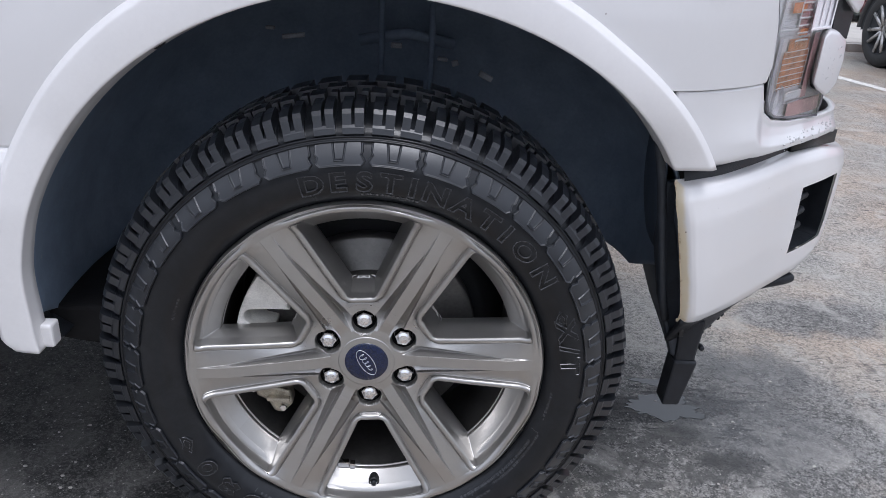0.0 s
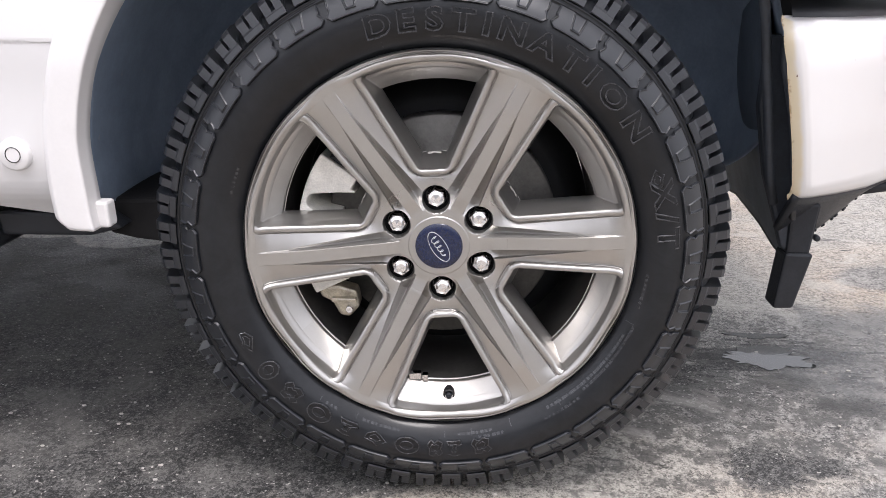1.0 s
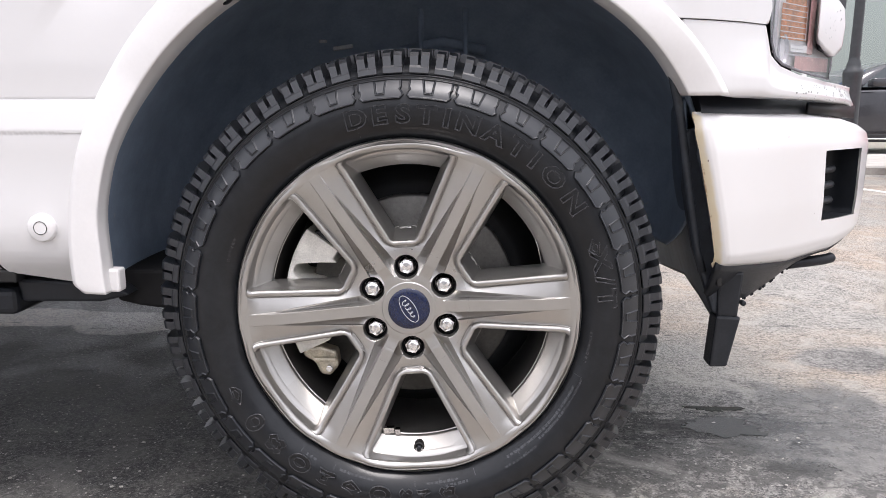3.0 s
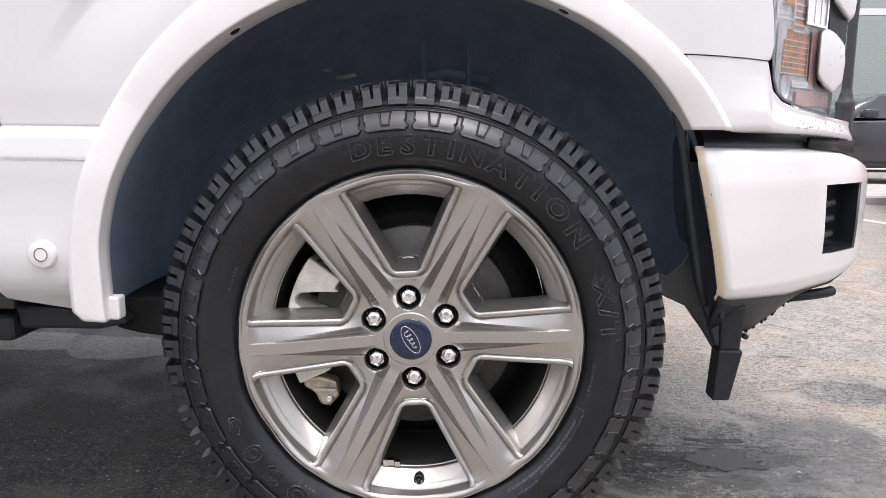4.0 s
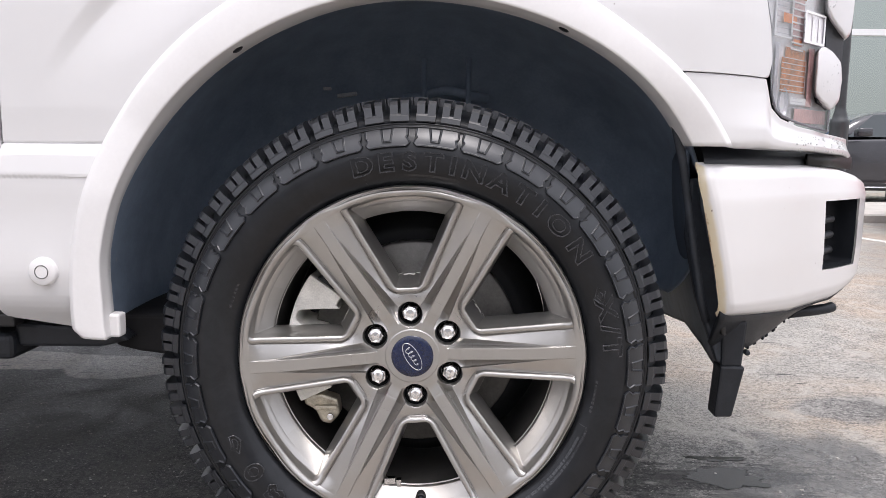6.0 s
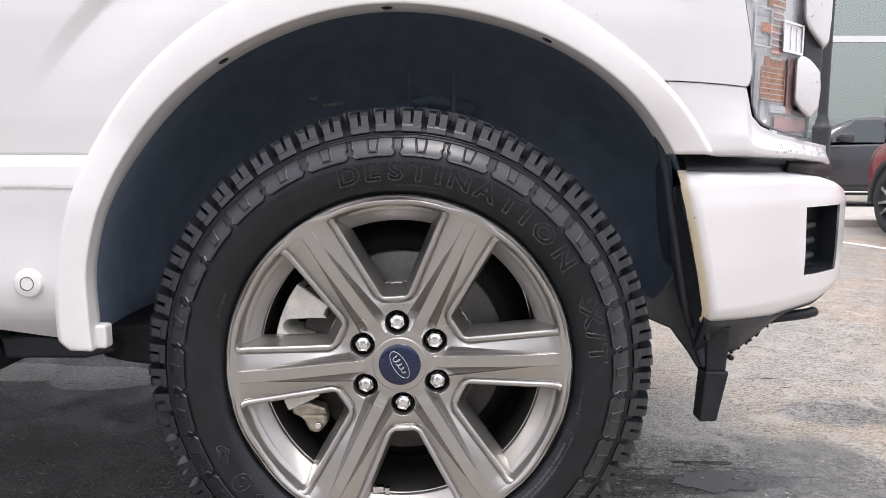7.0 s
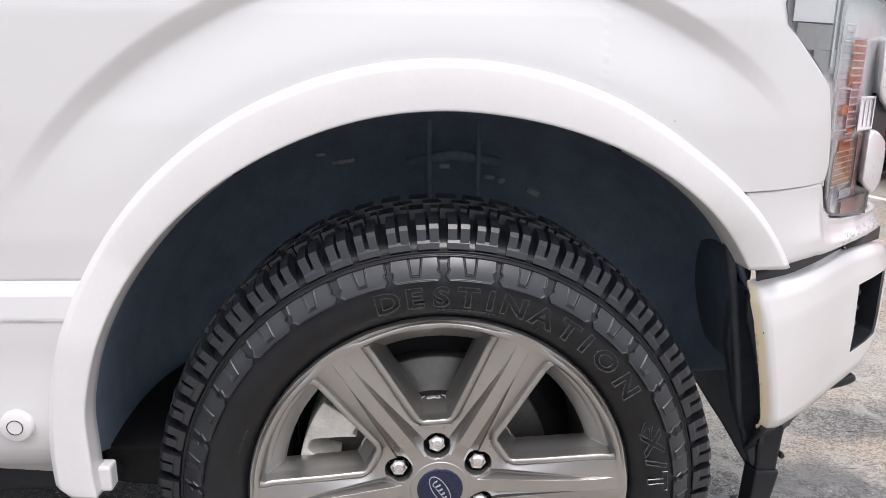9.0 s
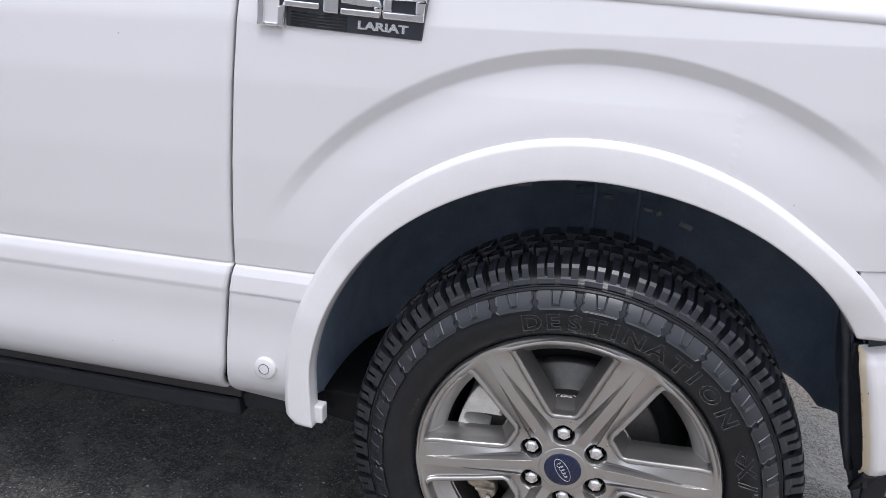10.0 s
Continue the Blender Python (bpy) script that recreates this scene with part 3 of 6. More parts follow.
flare = part("wheel_arch_flare", fm, FLARE, truck, "white moulded wheel-arch trim")
tab = part("flare_tab", box_mesh(-0.488, -0.4535, -0.0115, 0.014, 0.4462, 0.4835), FLARE, flare, smooth=False)
soft(tab, 0.004, 2)
for a, dd in ((124.2, 0.006), (92.0, 0.006), (62.0, 0.006)):
    rr = flare_radius(a)
    cm = lathe([(0.0001, 0.0), (0.006, 0.0), (0.0085, 0.0015), (0.0088, 0.004)], 20)
    pos = (ARC[0] + rr * math.cos(radians(a)), dd, ARC[1] + rr * math.sin(radians(a)))
    part("trim_clip", cm, BLACK, flare, "black push clip", m=Matrix.Translation(pos) @ Matrix.Rotation(radians(90 - a), 4, "Y") @ pose(0, 0, -0.002, 90, 0, 0))

# panel below the lamp, between flare and bumper
xs = np.concatenate([np.linspace(0.405, 0.62, 60), np.linspace(0.625, 0.95, 50)])
ztop = np.interp(xs, [0.40, 0.558, 0.566, 0.575, 0.60, 0.65, 0.742, 0.85, 0.95], [0.8595, 0.8595, 0.84, 0.815, 0.799, 0.788, 0.779, 0.772, 0.770])
zbot = np.interp(xs, [0.40, 0.43, 0.45, 0.466, 0.50, 0.70, 0.835, 0.855, 0.88, 0.95], [0.835, 0.80, 0.775, 0.7525, 0.7485, 0.744, 0.737, 0.731, 0.724, 0.715])
v = np.linspace(0, 1, 24)
VZ = zbot[None] + (ztop - zbot)[None] * v[:, None]
VX = np.repeat(xs[None], 24, 0)
VY = plan(VX) + np.interp(v, [0, 0.03, 0.10, 0.3, 0.55, 0.8, 1.0], [0.010, -0.012, -0.020, -0.021, -0.008, 0.000, 0.0])[:, None] * np.interp(xs, [0.40, 0.47, 0.56, 0.7], [-0.2, 0.05, 0.7, 1.0])[None]
VY[:, -1] = 1.0
VX = np.where(VX > 0.70, 0.70 + (VX - 0.70) * 0.80, VX)
thick(part("lamp_valance", grid(np.stack([VX, VY, VZ], 2).transpose(1, 0, 2)), PAINT, truck), 0.012)

# black gap strip between panel and bumper
xs = np.linspace(0.452, 0.92, 40)
part("gap_filler", grid(np.array([[(x if x < 0.70 else 0.70 + (x - 0.70) * 0.80, float(plan(x)) + d7, z) for d7, z in ((0.030, 0.69), (0.024, 0.715), (0.022, 0.722), (0.030, 0.738), (0.045, 0.748), (0.060, 0.775))] for x in xs])), BLACK, truck)
bm = bmesh.new()
for x0, x1 in ((0.70, 0.84),):
    a, b2 = float(plan(x0)), float(plan(x1))
    vs = [bm.verts.new(p) for p in ((x0, a + 0.012, 0.722), (x1, b2 + 0.012, 0.712), (x1, b2 + 0.012, 0.736), (x0, a + 0.012, 0.742))]
    bm.faces.new(vs)
thick(part("gap_slot", bm, GASKET, truck), 0.006)

# front bumper, with the lamp pocket cut through it
bu = np.concatenate([np.linspace(0.0, 0.03, 8), np.linspace(0.05, 0.53, 34), [0.5405], np.linspace(0.56, 0.70, 12), [0.7105], np.linspace(0.73, 1.0, 26)])
bv = np.concatenate([np.linspace(0, 0.05, 6), np.linspace(0.08, 0.22, 8), [0.25], np.linspace(0.30, 0.72, 16), [0.755], np.linspace(0.80, 0.95, 8), np.linspace(0.96, 1, 6)])
ptx = np.concatenate([np.linspace(0.40, 0.93, 300), np.full(40, 0.95)])
pty = np.concatenate([plan(np.linspace(0.40, 0.93, 300)), np.linspace(float(plan(0.94)), 1.0, 40)])
arc_len = np.concatenate([[0], np.cumsum(np.hypot(np.diff(ptx), np.diff(pty)))])


def along(sv):
    return np.interp(sv, arc_len, ptx), np.interp(sv, arc_len, pty)


s_fog0, s_fog1 = np.interp(0.744, ptx, arc_len), np.interp(0.850, ptx, arc_len)
BP = np.zeros((len(bu), len(bv), 3))
for j, vv in enumerate(bv):
    zn = vv
    s0 = np.interp(np.interp(zn, [0, 0.05, 0.3, 0.6, 0.9, 1.0], [0.511, 0.507, 0.491, 0.469, 0.447, 0.449]), ptx, arc_len)
    s1 = arc_len[-1]
    sv = np.interp(bu, [0, 0.5405, 0.7105, 1.0], [s0, s_fog0 + 0.02 * (0.25 - zn), s_fog1, s1])
    X, Y = along(sv)
    zb = np.interp(X, [0.44, 0.52, 0.68, 0.80, 0.865, 0.95], [0.480, 0.474, 0.452, 0.456, 0.475, 0.49])
    zt = np.interp(X, [0.44, 0.70, 0.80, 0.85, 0.90, 0.95], [0.727, 0.725, 0.716, 0.705, 0.69, 0.68])
    fog_b, fog_t = 0.526, 0.656
    Z = np.where(zn <= 0.25, zb + (fog_b - zb) * (zn / 0.25), np.where(zn <= 0.755, fog_b + (fog_t - fog_b) * (zn - 0.25) / 0.505, fog_t + (zt - fog_t) * (zn - 0.755) / 0.245))
    roll = np.interp(zn, [0, 0.015, 0.05, 0.12, 0.4, 0.8, 0.93, 0.98, 1.0], [0.034, 0.012, 0.0, -0.006, -0.010, -0.010, -0.005, 0.004, 0.030])
    roll = roll + np.interp(bu, [0, 0.006, 0.02, 0.05], [0.022, 0.006, 0.001, 0.0])
    roll = np.minimum(roll, 0.026)
    tang = np.gradient(np.stack([X, Y], 1), axis=0)
    tang /= np.linalg.norm(tang, axis=1)[:, None] + 1e-9
    BP[:, j, 0] = X - tang[:, 1] * roll
    BP[:, j, 1] = Y + tang[:, 0] * roll
    BP[:, j, 2] = Z
fu0, fu1 = int(np.argmin(abs(bu - 0.5405))), int(np.argmin(abs(bu - 0.7105)))
fv0, fv1 = int(np.argmin(abs(bv - 0.25))), int(np.argmin(abs(bv - 0.755)))
bumper = part("front_bumper", grid(BP, keep=lambda i, j: not (fu0 <= i < fu1 and fv0 <= j < fv1), uv=True), BUMPER, truck, "white steel bumper with a yellowed rusty edge")
# the pocket: black walls and ribbed back
ring = [BP[i, fv0] for i in range(fu0, fu1 + 1)] + [BP[fu1, j] for j in range(fv0 + 1, fv1 + 1)] + [BP[i, fv1] for i in range(fu1 - 1, fu0 - 1, -1)] + [BP[fu0, j] for j in range(fv1 - 1, fv0, -1)]
ring = np.array(ring)
inw = np.array([-0.045, 0.055, 0.0])
back = ring + inw
cen = back.mean(0)
pk = grid(np.array([ring + inw * 0.06, ring + inw * 0.5, back, back * 0.5 + cen * 0.5, back * 0.02 + cen * 0.98]), close=True)
part("lamp_pocket", pk, BLACK, bumper, "black ribbed plastic insert")
for z in (0.555, 0.585, 0.615):
    a = np.array([0.752, float(plan(0.752)) + 0.022, z])
    b2 = np.array([0.796, float(plan(0.796)) + 0.026, z + 0.002])
    soft(part("rib", tube([a, (a + b2) / 2, b2], 0.008, 8), BLACK, bumper), 0.002)

# lower black valance, deflector and tow hook
xs = np.linspace(0.50, 0.86, 40)
rows = []
for v0 in np.linspace(0, 1, 6):
    zt = np.interp(xs, [0.50, 0.52, 0.68, 0.80, 0.865], [0.482, 0.477, 0.455, 0.459, 0.478])
    zb = np.interp(xs, [0.50, 0.56, 0.60, 0.66, 0.73, 0.80, 0.86], [0.418, 0.400, 0.395, 0.410, 0.432, 0.448, 0.458])
    rows.append(np.stack([xs, plan(xs) + 0.012 + 0.05 * v0, zt + (zb - zt) * v0], 1))
thick(part("lower_valance", grid(np.array(rows).transpose(1, 0, 2)[:, ::-1]), BLACK, truck), 0.008)
soft(part("tow_hook", tube([(0.715, 0.310, 0.434), (0.763, 0.328, 0.4350), (0.797, 0.338, 0.4375), (0.811, 0.343, 0.4398), (0.816, 0.346, 0.4412)], 0.0104, 12), BLACK, truck), 0.003)
flap = soft(part("air_deflector", prism([(0.513, 0.292), (0.543, 0.293), (0.5605, 0.382), (0.5190, 0.383)], 0.110, 0.150), BLACK, truck, "black plastic air deflector flap", smooth=False), 0.004)
soft(part("deflector_neck", prism([(0.5215, 0.379), (0.5560, 0.379), (0.5620, 0.46), (0.5180, 0.46)], 0.114, 0.146), BLACK, flap, smooth=False), 0.005)
soft(part("deflector_bolt", lathe([(0.0001, 0.0), (0.004, 0.0005), (0.0048, 0.003), (0.0048, 0.012)], 12), BLACK, flap, m=pose(0.566, 0.118, 0.404)), 0.001)
random.seed(11)
drops = bmesh.new()
for i in range(22):
    x = 0.565 + 0.16 * random.random()
    zz = float(np.interp(x, [0.56, 0.60, 0.66, 0.73, 0.80], [0.400, 0.395, 0.410, 0.432, 0.448]))
    bmesh.ops.create_icosphere(drops, subdivisions=2, radius=random.uniform(0.0016, 0.0032), matrix=Matrix.Translation((x, float(plan(x)) + 0.062, zz - 0.001)) @ Matrix.Diagonal((1, 1, 1.3, 1)))
tagged(part("water_beads", drops, BLACK, truck), "dark water beads hanging from the lower edge", kind="stuff")

# fender liner: the dark shell of the wheel well
lt = np.concatenate([np.linspace(-4, 28, 30), np.linspace(30, 191, 124)])
yin = np.interp(lt, [-9, 8, 22, 34, 150, 178, 194], [0.50, 0.52, 0.54, 0.575, 0.575, 0.54, 0.50])
rl = 0.487 - 0.022 * (1 - ss(-9, 12, lt)) + 0.02 * (1 - ss(20, 60, lt)) * ss(5, 20, lt)
ysd = np.interp(lt, [-9, 10, 26, 36, 60, 160, 172, 180, 198], [0.14, 0.125, 0.10, 0.045, 0.026, 0.020, 0.020, 0.020, 0.020])
yin = np.minimum(yin, 0.54)
shell = np.array([(1.0, 0.0), (1.02, 0.15), (1.035, 0.35), (1.03, 0.55), (1.0, 0.72), (0.94, 0.85), (0.84, 0.94), (0.70, 0.985), (0.50, 1.0), (0.28, 1.0), (0.04, 1.0)])
q = np.linspace(0, 10, 41)
k_r = sum(np.interp(q + o7, range(11), shell[:, 0]) for o7 in (-0.5, -0.25, 0, 0.25, 0.5)) / 5
k_y = sum(np.interp(q + o7, range(11), shell[:, 1]) for o7 in (-0.5, -0.25, 0, 0.25, 0.5)) / 5
k_r[0], k_y[0] = 1.0, 0.0
rows = []
for fr, fy in zip(k_r, k_y):
    rr = rl * fr + 0.003 * np.sin(np.radians(lt) * 9) * fy
    # both ends are cut higher at the outer edge
    ta = np.radians(lt - 9 * (1 - min(1.0, fy * 2.5)) * ss(165, 191, lt) + 10 * (1 - min(1.0, fy * 2.0)) * (1 - ss(-4, 22, lt)))
    rows.append(np.stack([ARC[0] + rr * np.cos(ta), ysd + (yin - ysd) * fy, ARC[1] + rr * np.sin(ta)], 1))
thick(part("fender_liner", grid(np.array(rows)), LINER, truck, "dark plastic wheel-well liner"), 0.004, 1.0)
SK_LOW = [(0.526, 0.140, 0.372), (0.545, 0.22, 0.360), (0.550, 0.30, 0.372), (0.562, 0.40, 0.372), (0.600, 0.58, 0.352), (0.655, 0.85, 0.300), (0.70, 1.20, 0.245), (0.70, 1.60, 0.245)]
SK_TOP = [(0.448, 0.125, 0.75), (0.460, 0.22, 0.75), (0.472, 0.30, 0.75), (0.500, 0.40, 0.75), (0.55, 0.58, 0.65), (0.62, 0.85, 0.65), (0.66, 1.20, 0.65), (0.66, 1.60, 0.65)]
lo_c, hi_c = np.array(SK_LOW), np.array(SK_TOP)
q = np.linspace(0, 7, 57)
lo_c = np.stack([np.interp(q, range(8), lo_c[:, k6]) for k6 in range(3)], 1)
hi_c = np.stack([np.interp(q, range(8), hi_c[:, k6]) for k6 in range(3)], 1)
SKP = np.array([lo_c + (hi_c - lo_c) * f + np.array([-0.016 * math.sin(f * math.pi), 0, 0]) for f in np.linspace(0, 1, 16)])
thick(part("liner_skirt", grid(SKP), LINER_MID, truck, "dark plastic front skirt of the wheel well"), 0.005, 0)
part("skirt_edge", tube([tuple(p) for p in lo_c], 0.004, 8), LINER_DARK, truck)
soft(part("skirt_panel", prism([(0.452, 0.70), (0.452, 0.60), (0.474, 0.50), (0.500, 0.43), (0.516, 0.385), (0.530, 0.385), (0.545, 0.46), (0.53, 0.56), (0.50, 0.70)], 0.120, 0.140), LINER_DARK, truck, smooth=False), 0.006)
soft(part("skirt_slot", prism([(0.505, 0.490), (0.513, 0.490), (0.519, 0.440), (0.511, 0.440)], 0.094, 0.104), GASKET, truck, smooth=False), 0.002)
# suspension tower parts in the well; the small pale blocks stand in for glints
for x in (-0.005, 0.085):
    part("strut", tube([(x, 0.40, 0.74), (x, 0.405, 0.83), (x, 0.41, 0.925)], 0.0055, 10), LINER, truck, "dark suspension rod")
part("strut_mount", tube([(-0.045, 0.42, 0.845), (0.04, 0.41, 0.862), (0.125, 0.42, 0.845)], 0.010, 10), LINER, truck, "dark strut mount")
for x, z, w4, h4, ry4 in ((0.022, 0.842, 0.020, 0.009, 0), (0.105, 0.822, 0.018, 0.007, 8), (0.128, 0.816, 0.012, 0.010, -20), (-0.16, 0.850, 0.040, 0.008, -8), (0.185, 0.795, 0.026, 0.011, 25), (-0.20, 0.862, 0.016, 0.006, 0)):
    soft(part("clip", box_mesh(-w4 / 2, w4 / 2, -0.004, 0.004, -h4 / 2, h4 / 2), GLINT_PALE, truck, "small pale block standing in for a glint", smooth=False, m=pose(x, 0.395, z, 0, ry4, 0)), 0.0015)
part("control_arm", tube([(-0.16, 0.42, 0.62), (0.0, 0.27, 0.655), (0.17, 0.42, 0.62)], 0.02, 10), UNDER, truck)
part("steering_knuckle", tube([(0.0, 0.24, 0.66), (0.01, 0.19, 0.56), (0.0, 0.18, 0.41)], 0.028, 10), UNDER, truck)
# bumper-side liner flange
part("liner_flange", tube([(0.462, 0.085, 0.70), (0.466, 0.080, 0.66), (0.478, 0.060, 0.60), (0.503, 0.075, 0.50), (0.513, 0.09, 0.475)], 0.008, 8), LINER_DARK, truck)
part("liner_rear_strip", tube([(0.372, 0.050, 0.850), (0.388, 0.052, 0.825), (0.408, 0.058, 0.780), (0.425, 0.066, 0.72), (0.452, 0.085, 0.60), (0.478, 0.11, 0.50), (0.492, 0.12, 0.46)], 0.007, 8), LINER_DARK, truck)

soft(part("flange_clip", prism([(-0.012, -0.008), (0.010, -0.012), (0.016, 0.0), (0.004, 0.012), (-0.010, 0.008)], -0.006, 0.006), BLACK, truck, "black liner clip", smooth=False, m=pose(0.3605, 0.040, 0.846)), 0.002)

# running board and its bracket
soft(part("running_board", box_mesh(-3.2, -0.655, 0.035, 0.22, 0.392, 0.438), BLACK, truck, smooth=False), 0.012, 3)
soft(part("sill_trim", box_mesh(-3.2, -0.64, 0.02, 0.05, 0.452, 0.474), GASKET, truck, smooth=False), 0.004)
soft(part("step_bracket", prism([(-0.66, 0.452), (-0.50, 0.446), (-0.47, 0.425), (-0.52, 0.413), (-0.655, 0.412)], 0.05, 0.20), BLACK, truck, smooth=False), 0.006)
soft(part("splash_shield", prism([(-0.51, 0.46), (-0.40, 0.46), (-0.40, 0.388), (-0.47, 0.396), (-0.51, 0.405)], 0.09, 0.45), MATTE, truck, smooth=False), 0.006)

# parking sensor
sensor = part("parking_sensor", lathe([(0.0001, -0.0045), (0.0195, -0.0045), (0.0215, -0.003), (0.0225, 0.004)], 40), FLARE, truck, "white round parking sensor", m=pose(-0.566, float(side(-0.566, 0.55)) - 0.003, 0.550))
part("sensor_ring", lathe([(0.0098, -0.0048), (0.0098, -0.0056), (0.0106, -0.0056), (0.0106, -0.0048)], 40), GASKET, sensor, "dark ring", smooth=False)
part("sensor_face", lathe([(0.0001, -0.0050), (0.0095, -0.0050), (0.0098, -0.0044)], 32), FLARE, sensor, smooth=False)

# headlight
LAMP = [(0.437, 1.075), (0.4315, 1.10), (0.4335, 1.121), (0.445, 1.1325), (0.47, 1.134), (0.53, 1.134), (0.60, 1.133), (0.70, 1.12), (0.735, 1.10), (0.742, 0.95), (0.738, 0.80), (0.735, 0.783), (0.70, 0.788), (0.65, 0.794),
        (0.605, 0.803), (0.586, 0.813), (0.574, 0.835), (0.567, 0.88), (0.560, 0.94), (0.542, 0.992), (0.50, 1.028)]


def on_lamp(x, z, off):
    return (x + off * 0.45, float(plan(x)) + off, z)


def lamp_fill(points, off):
    bm = bmesh.new()
    vs = [bm.verts.new((x, 0, z)) for x, z in points]
    bm.faces.new(vs)
    bmesh.ops.triangulate(bm, faces=bm.faces)
    for _ in range(3):
        bmesh.ops.subdivide_edges(bm, edges=list(bm.edges), cuts=1)
    for v0 in bm.verts:
        x, z = v0.co.x, v0.co.z
        v0.co = on_lamp(x, z, off)
    bmesh.ops.recalc_face_normals(bm, faces=bm.faces)
    bm.normal_update()
    if sum(f.normal.y for f in bm.faces) > 0:
        bmesh.ops.reverse_faces(bm, faces=bm.faces)
    return bm


lamp = part("headlight", lamp_fill(LAMP, 0.016), REFLECT, truck, "clear headlight with amber marker lens")
LL = np.array(LAMP + [LAMP[0]])
wall_pts = np.array([[on_lamp(x, z, o) for x, z in LL] for o in (0.001, 0.009, 0.017)])
part("lamp_housing", grid(wall_pts), BEZEL, lamp)
lens = part("lens", lamp_fill(LAMP, -0.002), LENS, lamp, "clear plastic lens")
lens.visible_shadow = False
part("lamp_seal", tube([on_lamp(x, z, 0.002) for x, z in LAMP], 0.0022, 6, closed=True), SEAL_GREY, lamp, "grey rubber seal")


def lamp_bar(name, x0, x1, z, h, d, mat, off, label=""):
    off, d = (off * 0.4 if off > 0 else off), d * 0.45
    a, b3 = on_lamp(x0, z, off), on_lamp(x1, z, off)
    bm = bmesh.new()
    vs = []
    for px, py, pz in (a, b3):
        for dy2, dz2 in ((0, -h / 2), (0, h / 2), (d, h / 2), (d, -h / 2)):
            vs.append(bm.verts.new((px + dy2 * 0.5, py + dy2, pz + dz2)))
    for f in ((0, 1, 2, 3), (7, 6, 5, 4), (0, 4, 5, 1), (1, 5, 6, 2), (2, 6, 7, 3), (3, 7, 4, 0)):
        bm.faces.new([vs[i] for i in f])
    bmesh.ops.recalc_face_normals(bm, faces=bm.faces)
    return soft(part(name, bm, mat, lamp, label, smooth=False), 0.001)


def lamp_frame(x0, x1, z0, z1, off, w=0.0035, mat=None):
    """A raised clear border round a lamp chamber."""
    for za, zb in ((z0, z0 + w), (z1 - w, z1)):
        lamp_bar("chamber_border", x0, x1, (za + zb) / 2, w, 0.012, mat or WHITE_RIB, off)
    for xa in (x0, x1 - w):
        lamp_bar("chamber_border", xa, xa + w, (z0 + z1) / 2, z1 - z0, 0.012, mat or WHITE_RIB, off)


WHITE_RIB = simple("clear_rib", (0.88, 0.87, 0.90), 0.15, 0.0, 0.5, 0.04, 90)
BEZEL_GREY = simple("grey_bezel", (0.46, 0.45, 0.46), 0.4, 0.2, 0, 0.12, 60)
LILAC = simple("frosted_guide", (0.62, 0.60, 0.66), 0.3, 0.1, 0.3, 0.15, 70)
AMBER_DARK = simple("amber_reflex", (0.58, 0.235, 0.10), 0.25, 0, 0.5, 0.75, 90)
# lower marker chamber with its white ribs
lamp_bar("marker_lens", 0.592, 0.662, 0.871, 0.056, 0.008, AMBER_DARK, 0.020, "amber marker lens")
lamp_bar("marker_lens", 0.600, 0.656, 0.907, 0.020, 0.008, AMBER_DARK, 0.026, "amber marker lens")
for i in range(7):
    lamp_bar("reflector_rib", 0.589 + 0.0010 * i, 0.662, 0.846 + 0.0088 * i, 0.0016, 0.006, WHITE_RIB, 0.008)
for x in (0.5885, 0.6600):
    lamp_bar("reflector_rib", x, x + 0.0014, 0.871, 0.055, 0.005, WHITE_RIB, 0.010)
# upper column of ribs over an amber backing
lamp_bar("marker_lens", 0.617, 0.646, 0.985, 0.128, 0.008, PINK, 0.022, "pinkish amber lens")
lamp_bar("marker_lens", 0.602, 0.650, 1.030, 0.066, 0.008, AMBER_DARK, 0.018, "amber marker lens")
for i in range(15):
    lamp_bar("reflector_rib", 0.614 if i < 9 else 0.603, 0.650, 0.914 + 0.0108 * i, 0.0030, 0.014, WHITE_RIB, 0.006)
lamp_bar("reflex_patch", 0.590, 0.626, 0.9615, 0.015, 0.006, AMBER, 0.012, "orange reflex patch")
lamp_bar("reflex_patch", 0.622, 0.644, 0.9260, 0.010, 0.006, AMBER, 0.012)
# clear chamber beside the ribs
lamp_frame(0.570, 0.616, 0.929, 0.994, 0.010)
for i in range(7):
    lamp_bar("fine_line", 0.574, 0.612, 0.936 + 0.0085 * i, 0.0010, 0.004, LILAC, 0.016)
lamp_bar("light_guide", 0.576, 0.584, 0.870, 0.100, 0.010, LILAC, 0.014)
lamp_bar("light_guide", 0.535, 0.541, 1.075, 0.105, 0.02, WHITE_RIB, 0.006)
lamp_bar("light_guide", 0.551, 0.556, 1.062, 0.115, 0.02, LILAC, 0.010)
lamp_bar("light_guide", 0.561, 0.564, 1.052, 0.115, 0.02, WHITE_RIB, 0.010)
for i in range(9):
    lamp_bar("fine_line", 0.572, 0.600, 1.006 + 0.0095 * i, 0.0022, 0.006, LILAC, 0.014)
lamp_frame(0.570, 0.602, 1.058, 1.084, 0.008, 0.003)
# clear prism that stands proud
lamp_bar("clear_prism", 0.654, 0.708, 0.953, 0.046, 0.020, REFLECT, -0.004)
lamp_frame(0.651, 0.711, 0.927, 0.980, -0.012, 0.0045)
lamp_bar("prism_rib", 0.672, 0.675, 0.953, 0.040, 0.006, WHITE_RIB, -0.009)
lamp_bar("prism_rib", 0.690, 0.693, 0.953, 0.040, 0.006, WHITE_RIB, -0.009)
